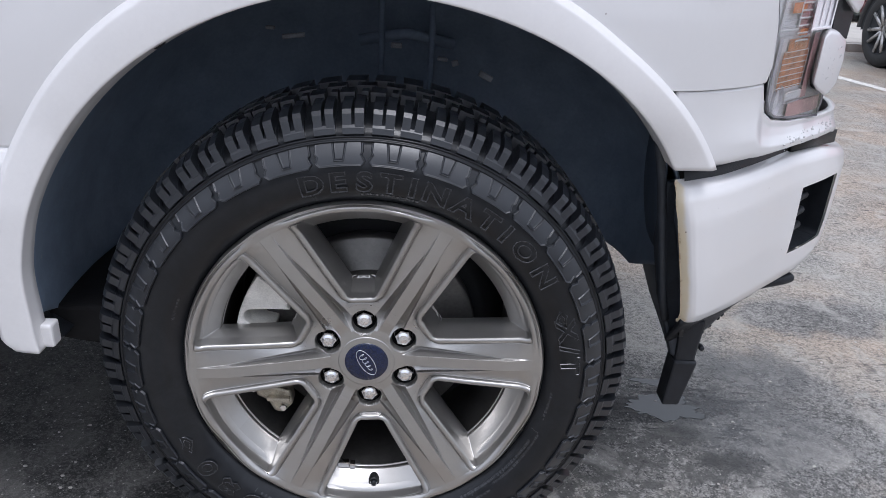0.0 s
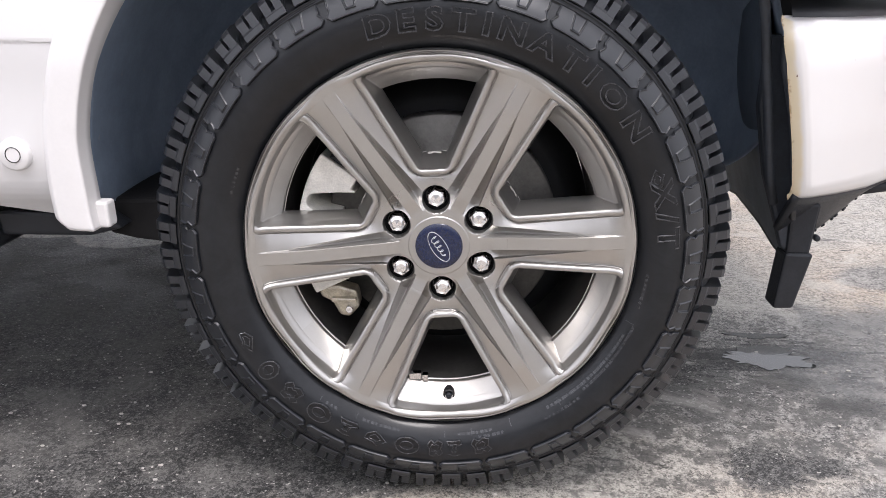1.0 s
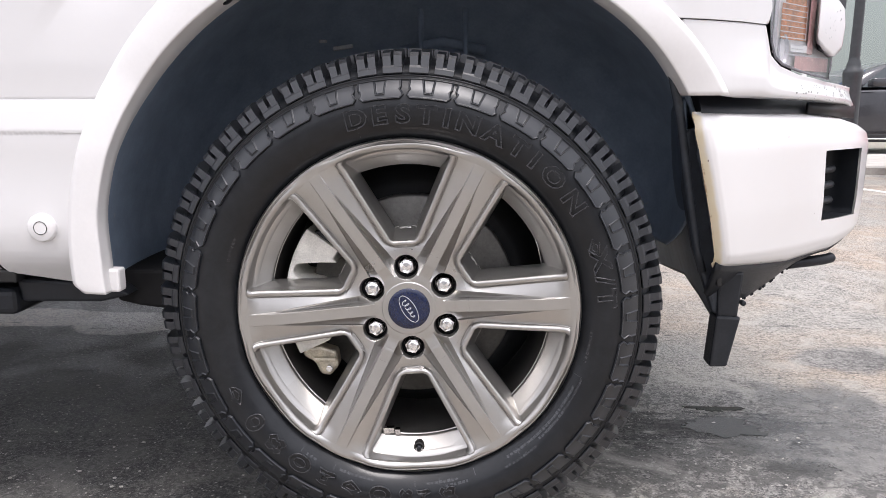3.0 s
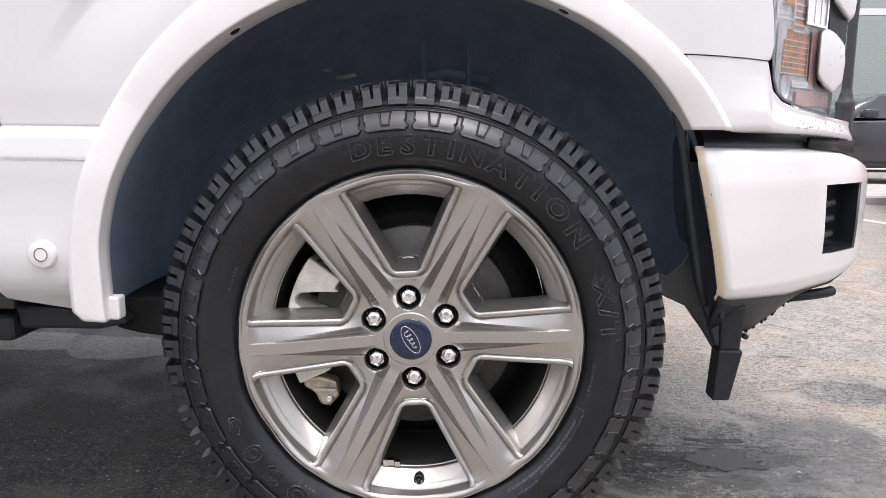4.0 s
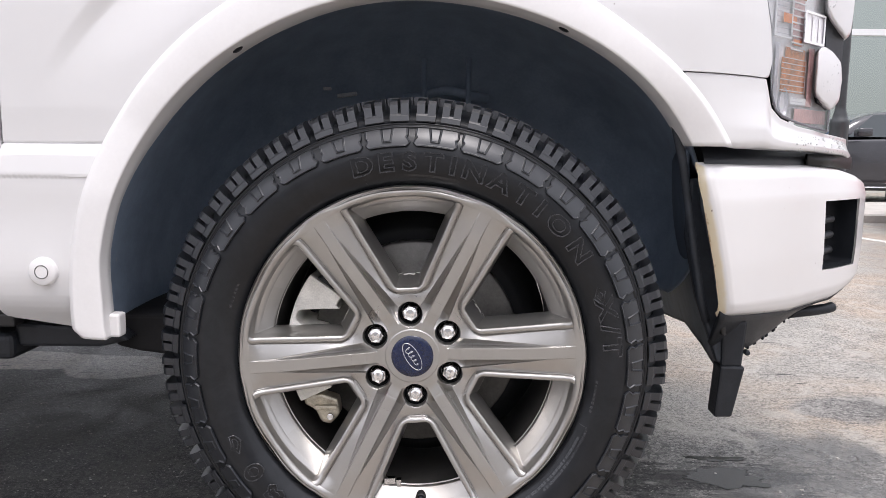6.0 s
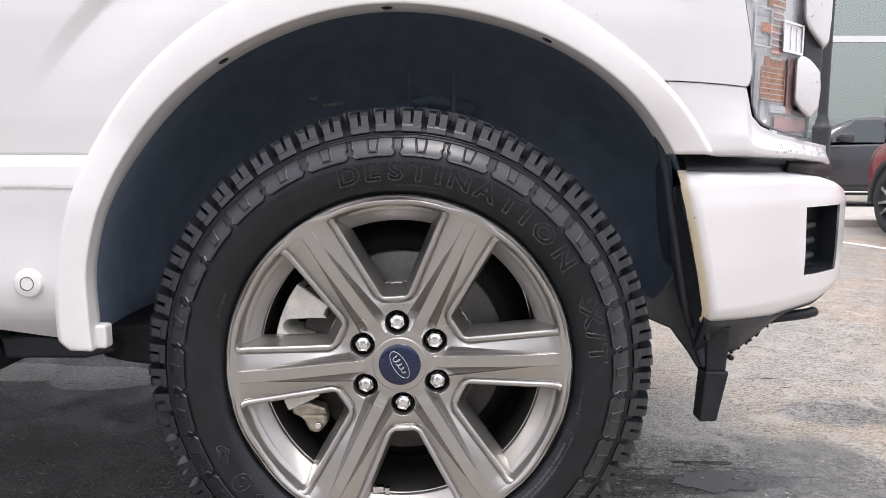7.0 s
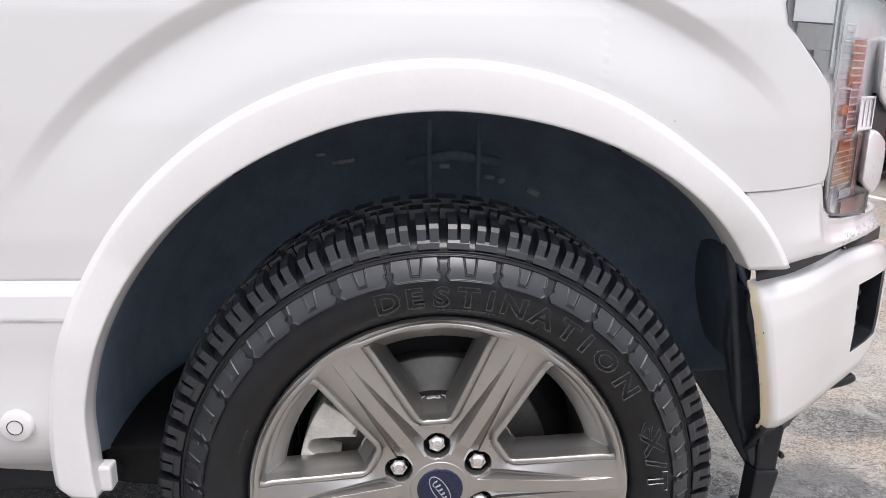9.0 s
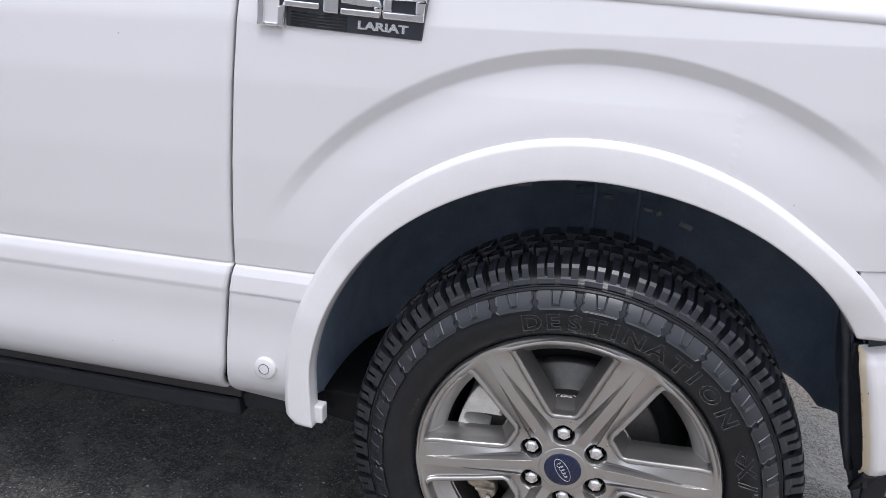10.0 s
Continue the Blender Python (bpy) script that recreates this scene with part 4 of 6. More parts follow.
# lower reflector, reddish trim and upper bezel
part("reflector_bowl", lathe([(0.0005, 0.012), (0.006, 0.0112), (0.012, 0.0085), (0.017, 0.0040), (0.019, 0.0)], 24), LILAC, lamp, "small frosted bowl", m=Matrix.Translation(on_lamp(0.606, 0.8265, 0.004)) @ pose(0, 0, 0, 0, 0, 42) @ Matrix.Diagonal((0.8, 1, 1.25, 1)))
for i in range(4):
    lamp_bar("facet_line", 0.618 + 0.004 * i, 0.664 - 0.003 * i, 0.819 + 0.0052 * i, 0.0016, 0.006, LILAC, 0.004)
lamp_bar("lower_bezel", 0.636, 0.730, 0.806, 0.024, 0.02, PINK, 0.006, "reddish lower trim")
lamp_bar("lower_bezel", 0.668, 0.684, 0.872, 0.100, 0.02, PINK, 0.004)
lamp_bar("lower_bezel", 0.622, 0.668, 0.8300, 0.012, 0.02, WHITE_RIB, 0.006)
lamp_bar("upper_bezel", 0.446, 0.530, 1.102, 0.046, 0.02, WHITE_RIB, 0.006)
lamp_bar("upper_bezel", 0.455, 0.530, 1.062, 0.034, 0.02, BEZEL_GREY, 0.012)
lamp_bar("upper_bezel", 0.494, 0.548, 1.030, 0.032, 0.02, BEZEL_GREY, 0.014)
lamp_bar("bezel_line", 0.444, 0.530, 1.0800, 0.0025, 0.01, GASKET, 0.005)


def wrapped(points, front, back):
    """A solid from an outline in x, z that follows the turn of the nose."""
    bm = prism(points, front, back)
    for v0 in bm.verts:
        v0.co.y += float(plan(v0.co.x))
        v0.co.x += 0.5 * max(0.0, v0.co.y - float(plan(v0.co.x)) - 0.05)
    return bm


# white clamp-shaped ends of the grille surround
CLAMP = paint_material("clamp_paint", (0.66, 0.65, 0.66))
soft(part("grille_clamp", wrapped([(0.680, 0.918), (0.696, 0.928), (0.722, 0.922), (0.750, 0.906), (0.757, 0.875), (0.753, 0.836), (0.730, 0.818), (0.700, 0.832), (0.680, 0.846)], -0.020, 0.20), CLAMP, truck), 0.015, 5, 20)
soft(part("grille_clamp", wrapped([(0.690, 1.068), (0.697, 0.990), (0.712, 0.974), (0.735, 0.960), (0.760, 0.946), (0.772, 0.958), (0.776, 1.0), (0.776, 1.055), (0.764, 1.078)], -0.020, 0.20), CLAMP, truck), 0.015, 5, 20)
soft(part("clamp_gap", wrapped([(0.704, 0.985), (0.764, 0.958), (0.764, 0.905), (0.712, 0.925)], -0.004, 0.15), BLACK, truck, smooth=False), 0.003)
soft(part("clamp_gap", wrapped([(0.690, 0.850), (0.745, 0.836), (0.740, 0.822), (0.700, 0.832)], -0.008, 0.10), BLACK, truck, smooth=False), 0.003)
part("grille_back", box_mesh(0.66, 0.735, 0.42, 1.6, 0.77, 1.12), BLACK, truck, smooth=False)

# raindrops on the panel below the lamp and on the clamps
random.seed(8)
DROP = simple("water_drop", (0.58, 0.58, 0.59), 0.04, 0, 1.0, 0.1, 200)
dm = bmesh.new()
for i in range(110):
    if i < 75:
        x = 0.62 + 0.20 * random.random() ** 0.7
        z = 0.738 + random.uniform(0.006, 0.034)
        y = float(plan(x)) - 0.020
        x = x if x < 0.70 else 0.70 + (x - 0.70) * 0.80
    else:
        x, z = random.uniform(0.70, 0.742), random.choice((random.uniform(0.845, 0.90), random.uniform(0.99, 1.05)))
        y = float(plan(x)) - 0.0205
    sz = random.choice((0.0007, 0.0009, 0.0012, 0.0017))
    bmesh.ops.create_icosphere(dm, subdivisions=2, radius=sz, matrix=Matrix.Translation((x, y, z)) @ Matrix.Diagonal((1, 0.6, random.uniform(0.9, 1.6), 1)))
tagged(part("raindrops", dm, DROP, truck), "small clear raindrops scattered on the white paint", kind="stuff")

# model badge on the fender: block characters on a black plate
BADGE = pose(-0.556, float(side(-0.42, 1.18)) - 0.001, 1.1735, 0, 3.3, 0)
badge = soft(part("model_badge", prism([(0.046, 0.0), (0.275, 0.0), (0.279, 0.072), (0.0, 0.072), (0.0, 0.030), (0.046, 0.030)], -0.004, 0.012), BADGE_BLACK, truck, "chrome and black model badge", smooth=False, m=BADGE), 0.0015)
for i in range(5):
    part("badge_line", tube([(0.054, -0.0045, 0.004 + i * 0.0046), (0.150, -0.0045, 0.004 + i * 0.0046)], 0.0012, 6), GASKET, badge)


def glyph(boxes, x, label):
    bm = bmesh.new()
    for x0, x1, z0, z1 in boxes:
        box(bm, x0 + x, x1 + x, -0.011, -0.003, z0, z1)
    bmesh.ops.remove_doubles(bm, verts=bm.verts, dist=0.00005)
    soft(part("badge_character", bm, CHROME, badge, label, smooth=False), 0.0025, 2, 20)


Z0, Z1 = 0.0265, 0.0690
glyph([(0.0, 0.0125, -0.003, 0.086), (0.0126, 0.036, -0.003, 0.004), (0.0361, 0.047, -0.003, 0.030), (0.047, 0.108, 0.030, 0.0405), (0.047, 0.104, 0.050, 0.058), (0.0126, 0.112, 0.0765, 0.086)], -0.003, "chrome block letter")
part("badge_infill", box_mesh(0.008, 0.034, -0.006, -0.003, 0.003, 0.074), PAINT, badge, "white infill", smooth=False)
glyph([(0.0, 0.026, Z0, Z1)], 0.1115, "chrome block numeral")
glyph([(0.0, 0.066, Z0, Z0 + 0.0105), (0.055, 0.066, Z0 + 0.0105, Z0 + 0.017), (0.0, 0.066, Z0 + 0.017, Z0 + 0.0275), (0.0, 0.012, Z0 + 0.0275, Z1 - 0.0095), (0.0, 0.066, Z1 - 0.0095, Z1)], 0.1405, "chrome block numeral")
glyph([(0.0, 0.066, Z0, Z0 + 0.0115), (0.0, 0.014, Z0 + 0.0115, Z1 - 0.0115), (0.052, 0.066, Z0 + 0.0115, Z1 - 0.0115), (0.0, 0.066, Z1 - 0.0115, Z1)], 0.2110, "chrome block numeral")
me = word_mesh("LARIAT", 0.0170, 0.0012, bold=0.035)
part("badge_lettering", me, SILVER, badge, "white metal lettering", smooth=False, m=pose(0.2105, -0.0052, 0.0130) @ Matrix.Diagonal((1.50, 1, 1, 1)))

# ---- the wheel ----
def corner(a, b, rho):
    """The larger of two signed distances, rounded where they meet."""
    return np.minimum(np.maximum(a, b) + rho, 0) + np.hypot(np.maximum(a + rho, 0), np.maximum(b + rho, 0)) - rho


def wheel_outline(r, t):
    """Signed distances at radius r and angle t (degrees): to the rounded opening, to its flank, its inner end and the rim."""
    b = np.radians(t % 60 - 30)
    p, q = r * np.cos(b), np.abs(r * np.sin(b))
    flank, inner, rim = (p - 0.100) * -0.4435 + (q - 0.0205) * 0.897 + 0.006, 0.112 - p, r - 0.2585
    d = corner(corner(flank, inner, 0.0045), rim, 0.0085)
    return d, np.maximum(-flank, 0), np.maximum(-inner, 0), np.maximum(-rim, 0), p, q


BAND = 0.0092


def ridge(u):
    """Half width at which the second crease of a spoke runs."""
    return np.interp(u, [0.07, 0.225], [0.0250, 0.0100])


def lip_top(d):
    """The half-round bead along an opening, with a fine groove at its outer foot."""
    return np.sqrt(np.clip(1 - ((d - 0.0046) / 0.0054) ** 2, 0, 1)) - 0.22 * np.exp(-((d - 0.0108) / 0.0011) ** 2)


def wheel_face(r, t):
    """Depth of the cast face at radius r and angle t (degrees), six spokes; and how far it has dropped inside an opening."""
    a = np.radians((t + 30) % 60 - 30)
    u, w = r * np.cos(a), np.abs(r * np.sin(a))
    d, m_side, m_in, m_rim, p, q = wheel_outline(r, t)
    y = np.interp(r, [0, 0.05, 0.075, 0.10, 0.16, 0.225, 0.258, 0.268, 0.2725, 0.2745], [0.031, 0.032, 0.0345, 0.031, 0.021, 0.0125, 0.008, 0.0055, 0.006, 0.012])
    along_u = ss(0.056, 0.080, u)
    w2 = ridge(u)
    # flat middle band with crisp edges
    band = 1 - ss(BAND - 0.0002, BAND + 0.0012, w)
    y = y - 0.0060 * band * along_u * (1 - ss(0.205, 0.262, u))
    # wedge-shaped hollow between the band and the second crease, running out towards the rim
    deep = np.interp(u, [0.055, 0.085, 0.12, 0.222], [0.0, 0.0170, 0.0130, 0.0])
    f = np.clip((w - BAND) / np.maximum(w2 - BAND, 1e-4), 0, 1)
    hollow = deep * (1 - 0.62 * f) * (1 - ss(w2 - 0.0004, w2 + 0.0009, w)) * (1 - band)
    y = y + hollow
    # flat flank beyond the crease, tilting down to the foot of the lip
    g = np.clip((w - w2) / (np.maximum(w - w2, 0) + np.maximum(d - 0.0104, 0) + 1e-5), 0, 1)
    y = y + 0.0065 * g * along_u * (1 - ss(0.235, 0.262, u)) * (w > w2)
    # bead round the opening, broader on the rim side
    lip_on = ss(0.062, 0.088, r)
    y = y - 0.0066 * lip_top(d) * lip_on * (1 - 0.4 * ss(0.2690, 0.2745, r))
    # walls of the opening: a short steep drop, then the sloped flank or the wide shelf of the rim
    m = np.maximum(-d, 0)
    drop = 0.0080 * ss(-0.0004, 0.0022, m)
    side_y = 0.026 * np.minimum(m_side / 0.0075, 1.0) ** 1.1 + 0.08 * ss(0.0075, 0.0105, m_side)
    in_y = 0.032 * np.minimum(m_in / 0.014, 1.0) + 0.08 * ss(0.0145, 0.018, m_in)
    rim_y = 0.0045 * ss(0.0008, 0.0035, m_rim) + 0.022 * np.clip((m_rim - 0.003) / 0.0230, 0, 1) ** 1.15 + 0.08 * ss(0.0262, 0.0305, m_rim)
    sm = 0.006
    lo = np.minimum(side_y, in_y)
    h = np.clip(0.5 + 0.5 * (rim_y - lo) / sm, 0, 1)
    cut = rim_y * (1 - h) + lo * h - sm * h * (1 - h)
    cut = np.where(m > 0, drop + np.maximum(cut, 0) * ss(0.0, 0.0012, m), 0.0)
    cut = np.minimum(cut, 0.046)
    y = y + cut
    pn = np.hypot(p - 0.0675, q)
    y = np.maximum(y, np.interp(pn, [0, 0.0174, 0.0186, 0.0202, 0.0222], [0.068, 0.068, 0.052, 0.0375, 0.0]))
    y = y - 0.0015 * (1 - ss(0.0425, 0.0445, r))
    return y, cut


def sector_columns(r):
    """Angles across one 60 degree sector at radius r, gathered along the creases, the bead and the walls."""
    half = []
    w = np.concatenate([[0, 0.003, 0.006, 0.008], BAND + np.arange(-6, 13, 2) * 0.0002])
    half += list(np.degrees(np.arcsin(np.minimum(w / r, 0.5))))
    w2 = float(ridge(r))
    half += list(np.degrees(np.arcsin(np.minimum((w2 + np.arange(-9, 12, 2) * 0.0002) / r, 0.5))))
    fine = np.linspace(0, 30, 1500)
    d = wheel_outline(np.full(1500, r), fine)[0] if r < 0.2585 else 30 - fine
    ds = np.concatenate([np.arange(13.0, 0.0, -0.65), np.arange(0.0, -3.0, -0.3), np.arange(-3.0, -12.5, -0.75)]) * 0.001
    if r < 0.2585 and d.min() < 0.006:
        k0 = int(np.argmin(d))
        order = np.maximum.accumulate(-d[:k0 + 1])
        half += list(np.interp(-ds, order, fine[:k0 + 1]))
    else:
        half += list(np.linspace(12, 24, len(ds)))
    half += list(np.linspace(16, 30, 26))
    half = np.sort(np.clip(np.array(half), 0, 30))
    return np.concatenate([-half[::-1], half[1:]])


def face_mesh(rs, turns=(0,)):
    cols = np.array([sector_columns(v) for v in rs])
    t = np.concatenate([cols + 60 * k5 if k5 == turns[0] else (cols + 60 * k5)[:, 1:] for k5 in turns], 1)
    r = np.repeat(np.asarray(rs)[:, None], t.shape[1], 1)
    e, et = 0.0003, 0.08
    y, cut = wheel_face(r, t)
    gr = (wheel_face(r + e, t)[0] - wheel_face(r - e, t)[0]) / (2 * e)
    gt = (wheel_face(r, t + et)[0] - wheel_face(r, t - et)[0]) / (2 * np.radians(et) * r)
    c, s = np.cos(np.radians(t)), np.sin(np.radians(t))
    nx, nz = gr * c - gt * s, gr * s + gt * c
    N = np.stack([nx, -np.ones_like(nx), nz], 2)
    N /= np.linalg.norm(N, axis=2)[:, :, None]
    P = np.stack([r * c, y, r * s], 2)
    ok = cut < 0.0459
    wide = np.abs(np.diff(t, axis=1)) > 1e-4
    me = grid(P, keep=lambda i, j: wide[i, j] | wide[i + 1, j] and (ok[i, j] or ok[i + 1, j] or ok[i, j + 1] or ok[i + 1, j + 1]))
    me.polygons.foreach_set("use_smooth", [True] * len(me.polygons))
    me.normals_split_custom_set_from_vertices(N.reshape(-1, 3).tolist())
    me.update()
    return me


SPIN = pose(HUB[0], 0.0, HUB[1], 0, -3.9, 0)
rim_profile = [(0.2725, 0.006), (0.2748, 0.010), (0.2752, 0.020), (0.270, 0.024), (0.262, 0.022), (0.252, 0.028), (0.246, 0.038), (0.2425, 0.050)]
wheel = part("wheel", lathe(rim_profile, 180), ALLOY, truck, "satin grey six-spoke alloy wheel with off-road tyre", m=SPIN)
part("barrel", lathe([(0.2425, 0.050), (0.240, 0.062), (0.236, 0.085), (0.233, 0.12), (0.233, 0.235), (0.238, 0.24), (0.255, 0.245)], 180), DUSTY, wheel, "brake-dusted inner barrel")
part("hub", face_mesh(np.arange(0.0335, 0.0981, 0.0010), range(6)), ALLOY, wheel, smooth=None)
spoke = face_mesh(np.concatenate([np.arange(0.0976, 0.2220, 0.0012), np.arange(0.2220, 0.2500, 0.0008), np.arange(0.2500, 0.2724, 0.0005), [0.2730, 0.2738, 0.2745]]))
for i in range(6):
    part("spoke", spoke, ALLOY, wheel, smooth=None, m=pose(0, 0, 0, 0, -60 * i, 0))
part("centre_cap", lathe([(0.0001, 0.0275), (0.024, 0.0278), (0.0325, 0.0288), (0.0342, 0.0305), (0.0346, 0.036)], 72), BLUE, wheel, "dark blue centre cap with a silver oval")


def oval(rx, rz, y, n=56, tilt=0.0):
    return [(rx * math.cos(a) * math.cos(tilt) - rz * math.sin(a) * math.sin(tilt), y, rx * math.cos(a) * math.sin(tilt) + rz * math.sin(a) * math.cos(tilt)) for a in np.linspace(0, 2 * math.pi, n, endpoint=False)]


tl = radians(-63)
part("emblem_oval", tube(oval(0.0245, 0.0108, 0.0277, tilt=tl), 0.0006, 6, True), SILVER, wheel)
script = []
for u in np.linspace(0, 1, 70):
    q = 2 * math.pi * 4.5 * u
    x, z = -0.0165 + 0.033 * u + 0.0026 * math.cos(q), (0.0058 - 0.0036 * u) * math.sin(q) * (1 if u > 0.06 else 0.4)
    script.append((x * math.cos(tl) - z * math.sin(tl), 0.0276, x * math.sin(tl) + z * math.cos(tl)))
part("emblem_stroke", tube(script, 0.0006, 5), SILVER, wheel)

nut_bm = bmesh.new()
rings = [(0.0115, 0.075, 40), (0.0128, 0.064, 40), (0.0128, 0.058, 40), (0.0112, 0.0555, 6), (0.0112, 0.043, 6), (0.0102, 0.0412, 6), (0.0088, 0.0408, 30), (0.0060, 0.0385, 30), (0.0001, 0.0375, 30)]
prev = None
for rr, yy, sides in rings:
    ringv = []
    for i in range(24):
        a = 2 * math.pi * i / 24
        r2 = rr
        if sides == 6:
            r2 = rr * math.cos(math.pi / 6) / math.cos((a + math.pi / 6) % (math.pi / 3) - math.pi / 6) * 1.06
        ringv.append(nut_bm.verts.new((r2 * math.cos(a), yy, r2 * math.sin(a))))
    if prev:
        for i in range(24):
            nut_bm.faces.new((prev[i], ringv[i], ringv[(i + 1) % 24], prev[(i + 1) % 24]))
    prev = ringv
bmesh.ops.recalc_face_normals(nut_bm, faces=nut_bm.faces)
nut_me = bpy.data.meshes.new("lug_nut")
nut_bm.to_mesh(nut_me)
nut_bm.free()
nut_me.materials.append(CHROME)
for i in range(6):
    a = radians(30 + 60 * i)
    part("lug_nut", nut_me, CHROME, wheel, "chrome lug nut" if i == 0 else "", smooth=False, m=pose(0.0675 * math.cos(a), 0, 0.0675 * math.sin(a), 0, random.uniform(0, 60), 0) @ Matrix.Diagonal((1.14, 1, 1.14, 1)))
# black rings paint the shade deep in the nut pockets
shade_ring_me = lathe([(0.0148, 0.0560), (0.0160, 0.0570), (0.0176, 0.0520), (0.0184, 0.0470)], 32)
shade_ring_me.materials.append(MATTE)
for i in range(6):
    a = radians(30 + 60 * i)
    part("nut_shade_ring", shade_ring_me, None, wheel, "black ring standing in for shade round the nut" if i == 0 else "", m=pose(0.0675 * math.cos(a), 0, 0.0675 * math.sin(a)))
valve = part("valve_stem", lathe([(0.0058, 0.0350), (0.0074, 0.0338), (0.0088, 0.0350), (0.0092, 0.038), (0.0092, 0.052)], 24, centre=(-0.002, -0.2440)), GASKET, wheel, "black rubber valve stem")
part("valve_cap", lathe([(0.0001, 0.0300), (0.0034, 0.0300), (0.0044, 0.0310), (0.0048, 0.0330), (0.0048, 0.042)], 16, centre=(-0.002, -0.2440)), BLACK, valve)
part("balance_weight", box_mesh(-0.062, -0.044, 0.050, 0.060, -0.2235, -0.2135), CHROME, wheel, smooth=False)
part("balance_weight", box_mesh(-0.042, -0.034, 0.050, 0.060, -0.2265, -0.2170), CHROME, wheel, smooth=False)

# brake parts behind the spokes
disc = part("brake_disc", lathe([(0.0001, 0.085), (0.085, 0.085), (0.092, 0.090), (0.095, 0.118), (0.172, 0.118), (0.175, 0.121), (0.175, 0.145), (0.172, 0.148), (0.09, 0.148)], 96, centre=HUB), DISC, truck, "dull grey brake disc")
# dust shield, widened to the barrel to stand in for the dark well behind
part("dust_shield_backing", lathe([(0.03, 0.170), (0.188, 0.166), (0.196, 0.170), (0.2315, 0.215), (0.2315, 0.222), (0.03, 0.180)], 64, 0, 360, HUB), UNDER, truck)


def polar(r, a):
    return (HUB[0] + r * math.cos(radians(a)), HUB[1] + r * math.sin(radians(a)))


# caliper: an arched casting with a slot that opens inwards
c_pts = [polar(0.211, a) for a in np.linspace(144, 206, 22)] + [polar(0.152, a) for a in np.linspace(206, 168, 14)]
c_pts += [(-0.183 + 0.0125 * math.cos(q), 0.4655 + 0.0125 * math.sin(q)) for q in np.linspace(-1.75, -4.50, 12)]
c_pts += [(-0.150, 0.4800), (-0.122, 0.4800)] + [polar(0.148, a) for a in np.linspace(150.5, 144, 4)]
cal = soft(part("brake_caliper", prism(c_pts, 0.067, 0.165), CALIPER, truck, "cast silver brake caliper", smooth=False), 0.008, 4)
soft(part("caliper_ear", prism([polar(0.206, 146), polar(0.190, 141), polar(0.165, 142), polar(0.168, 148), polar(0.200, 150)], 0.076, 0.10), UNDER, cal, smooth=False), 0.003)
soft(part("caliper_clip", prism([(-0.186, 0.330), (-0.155, 0.334), (-0.128, 0.326), (-0.124, 0.300), (-0.140, 0.281), (-0.156, 0.284), (-0.166, 0.306), (-0.184, 0.314)], 0.070, 0.10), BRASS, cal, "dull brass-coloured bracket", smooth=False), 0.005, 2)
soft(part("caliper_clip", prism([(-0.166, 0.316), (-0.128, 0.316), (-0.128, 0.309), (-0.166, 0.309)], 0.062, 0.075), BRASS, cal, smooth=False), 0.002, 2)
soft(part("caliper_pin", lathe([(0.0001, 0.060), (0.006, 0.060), (0.0065, 0.063), (0.0065, 0.09)], 6, centre=(-0.139, 0.298)), CHROME, cal, smooth=False), 0.001)
part("hub_lip", lathe([(0.108, 0.084), (0.114, 0.081), (0.118, 0.084), (0.118, 0.12)], 72, centre=HUB), DISC, disc)

# tyre
# the sidewall is one smooth curve between the bead and the shoulder groove
wall_r = np.linspace(0.2815, 0.3605, 26)
curve = np.polyfit([0.2745, 0.279, 0.286, 0.295, 0.303, 0.313, 0.323, 0.333, 0.343, 0.353, 0.3605], [0.016, 0.008, 0.0015, -0.0052, -0.0098, -0.0134, -0.0138, -0.0114, -0.0070, -0.0006, 0.0054], 4)
TYRE = [(0.268, 0.030), (0.2745, 0.016)] + [(float(r), float(np.polyval(curve, r))) for r in wall_r]
TYRE += [(0.3615, 0.0040), (0.3635, 0.0050), (0.3640, 0.0074), (0.3662, 0.0088), (0.3668, 0.0072), (0.3684, 0.0084), (0.3690, 0.0106), (0.374, 0.0145), (0.380, 0.020), (0.386, 0.030), (0.3905, 0.046), (0.3985, 0.08), (0.4, 0.125), (0.3995, 0.17), (0.3985, 0.205), (0.395, 0.222),
         (0.385, 0.240), (0.36, 0.256), (0.33, 0.262), (0.30, 0.255), (0.275, 0.240), (0.262, 0.235)]


def tyre_y(r):
    return np.polyval(curve, r)


tyre = part("tyre", lathe(TYRE, 260), RUBBER, wheel, "black all-terrain tyre with raised lettering")


def block(name_r_y, a0, a1, n=2):
    """A tread block: a section of (r, y) swept between two angles, closed at both ends."""
    bm = bmesh.new()
    rows2 = []
    for a in np.linspace(radians(a0), radians(a1), n):
        rows2.append([bm.verts.new((r * math.cos(a), y, r * math.sin(a))) for r, y in name_r_y])
    m2 = len(name_r_y)
    for i in range(n - 1):
        for j in range(m2):
            bm.faces.new((rows2[i][j], rows2[i + 1][j], rows2[i + 1][(j + 1) % m2], rows2[i][(j + 1) % m2]))
    bm.faces.new(rows2[0])
    bm.faces.new(rows2[-1][::-1])
    bmesh.ops.recalc_face_normals(bm, faces=bm.faces)
    return bm


def joined(*bms):
    out = bmesh.new()
    for b4 in bms:
        tmp = bpy.data.meshes.new("tmp")
        b4.to_mesh(tmp)
        b4.free()
        out.from_mesh(tmp)
        bpy.data.meshes.remove(tmp)
    me = bpy.data.meshes.new("block")
    out.to_mesh(me)
    out.free()
    me.materials.append(TREAD)
    return me


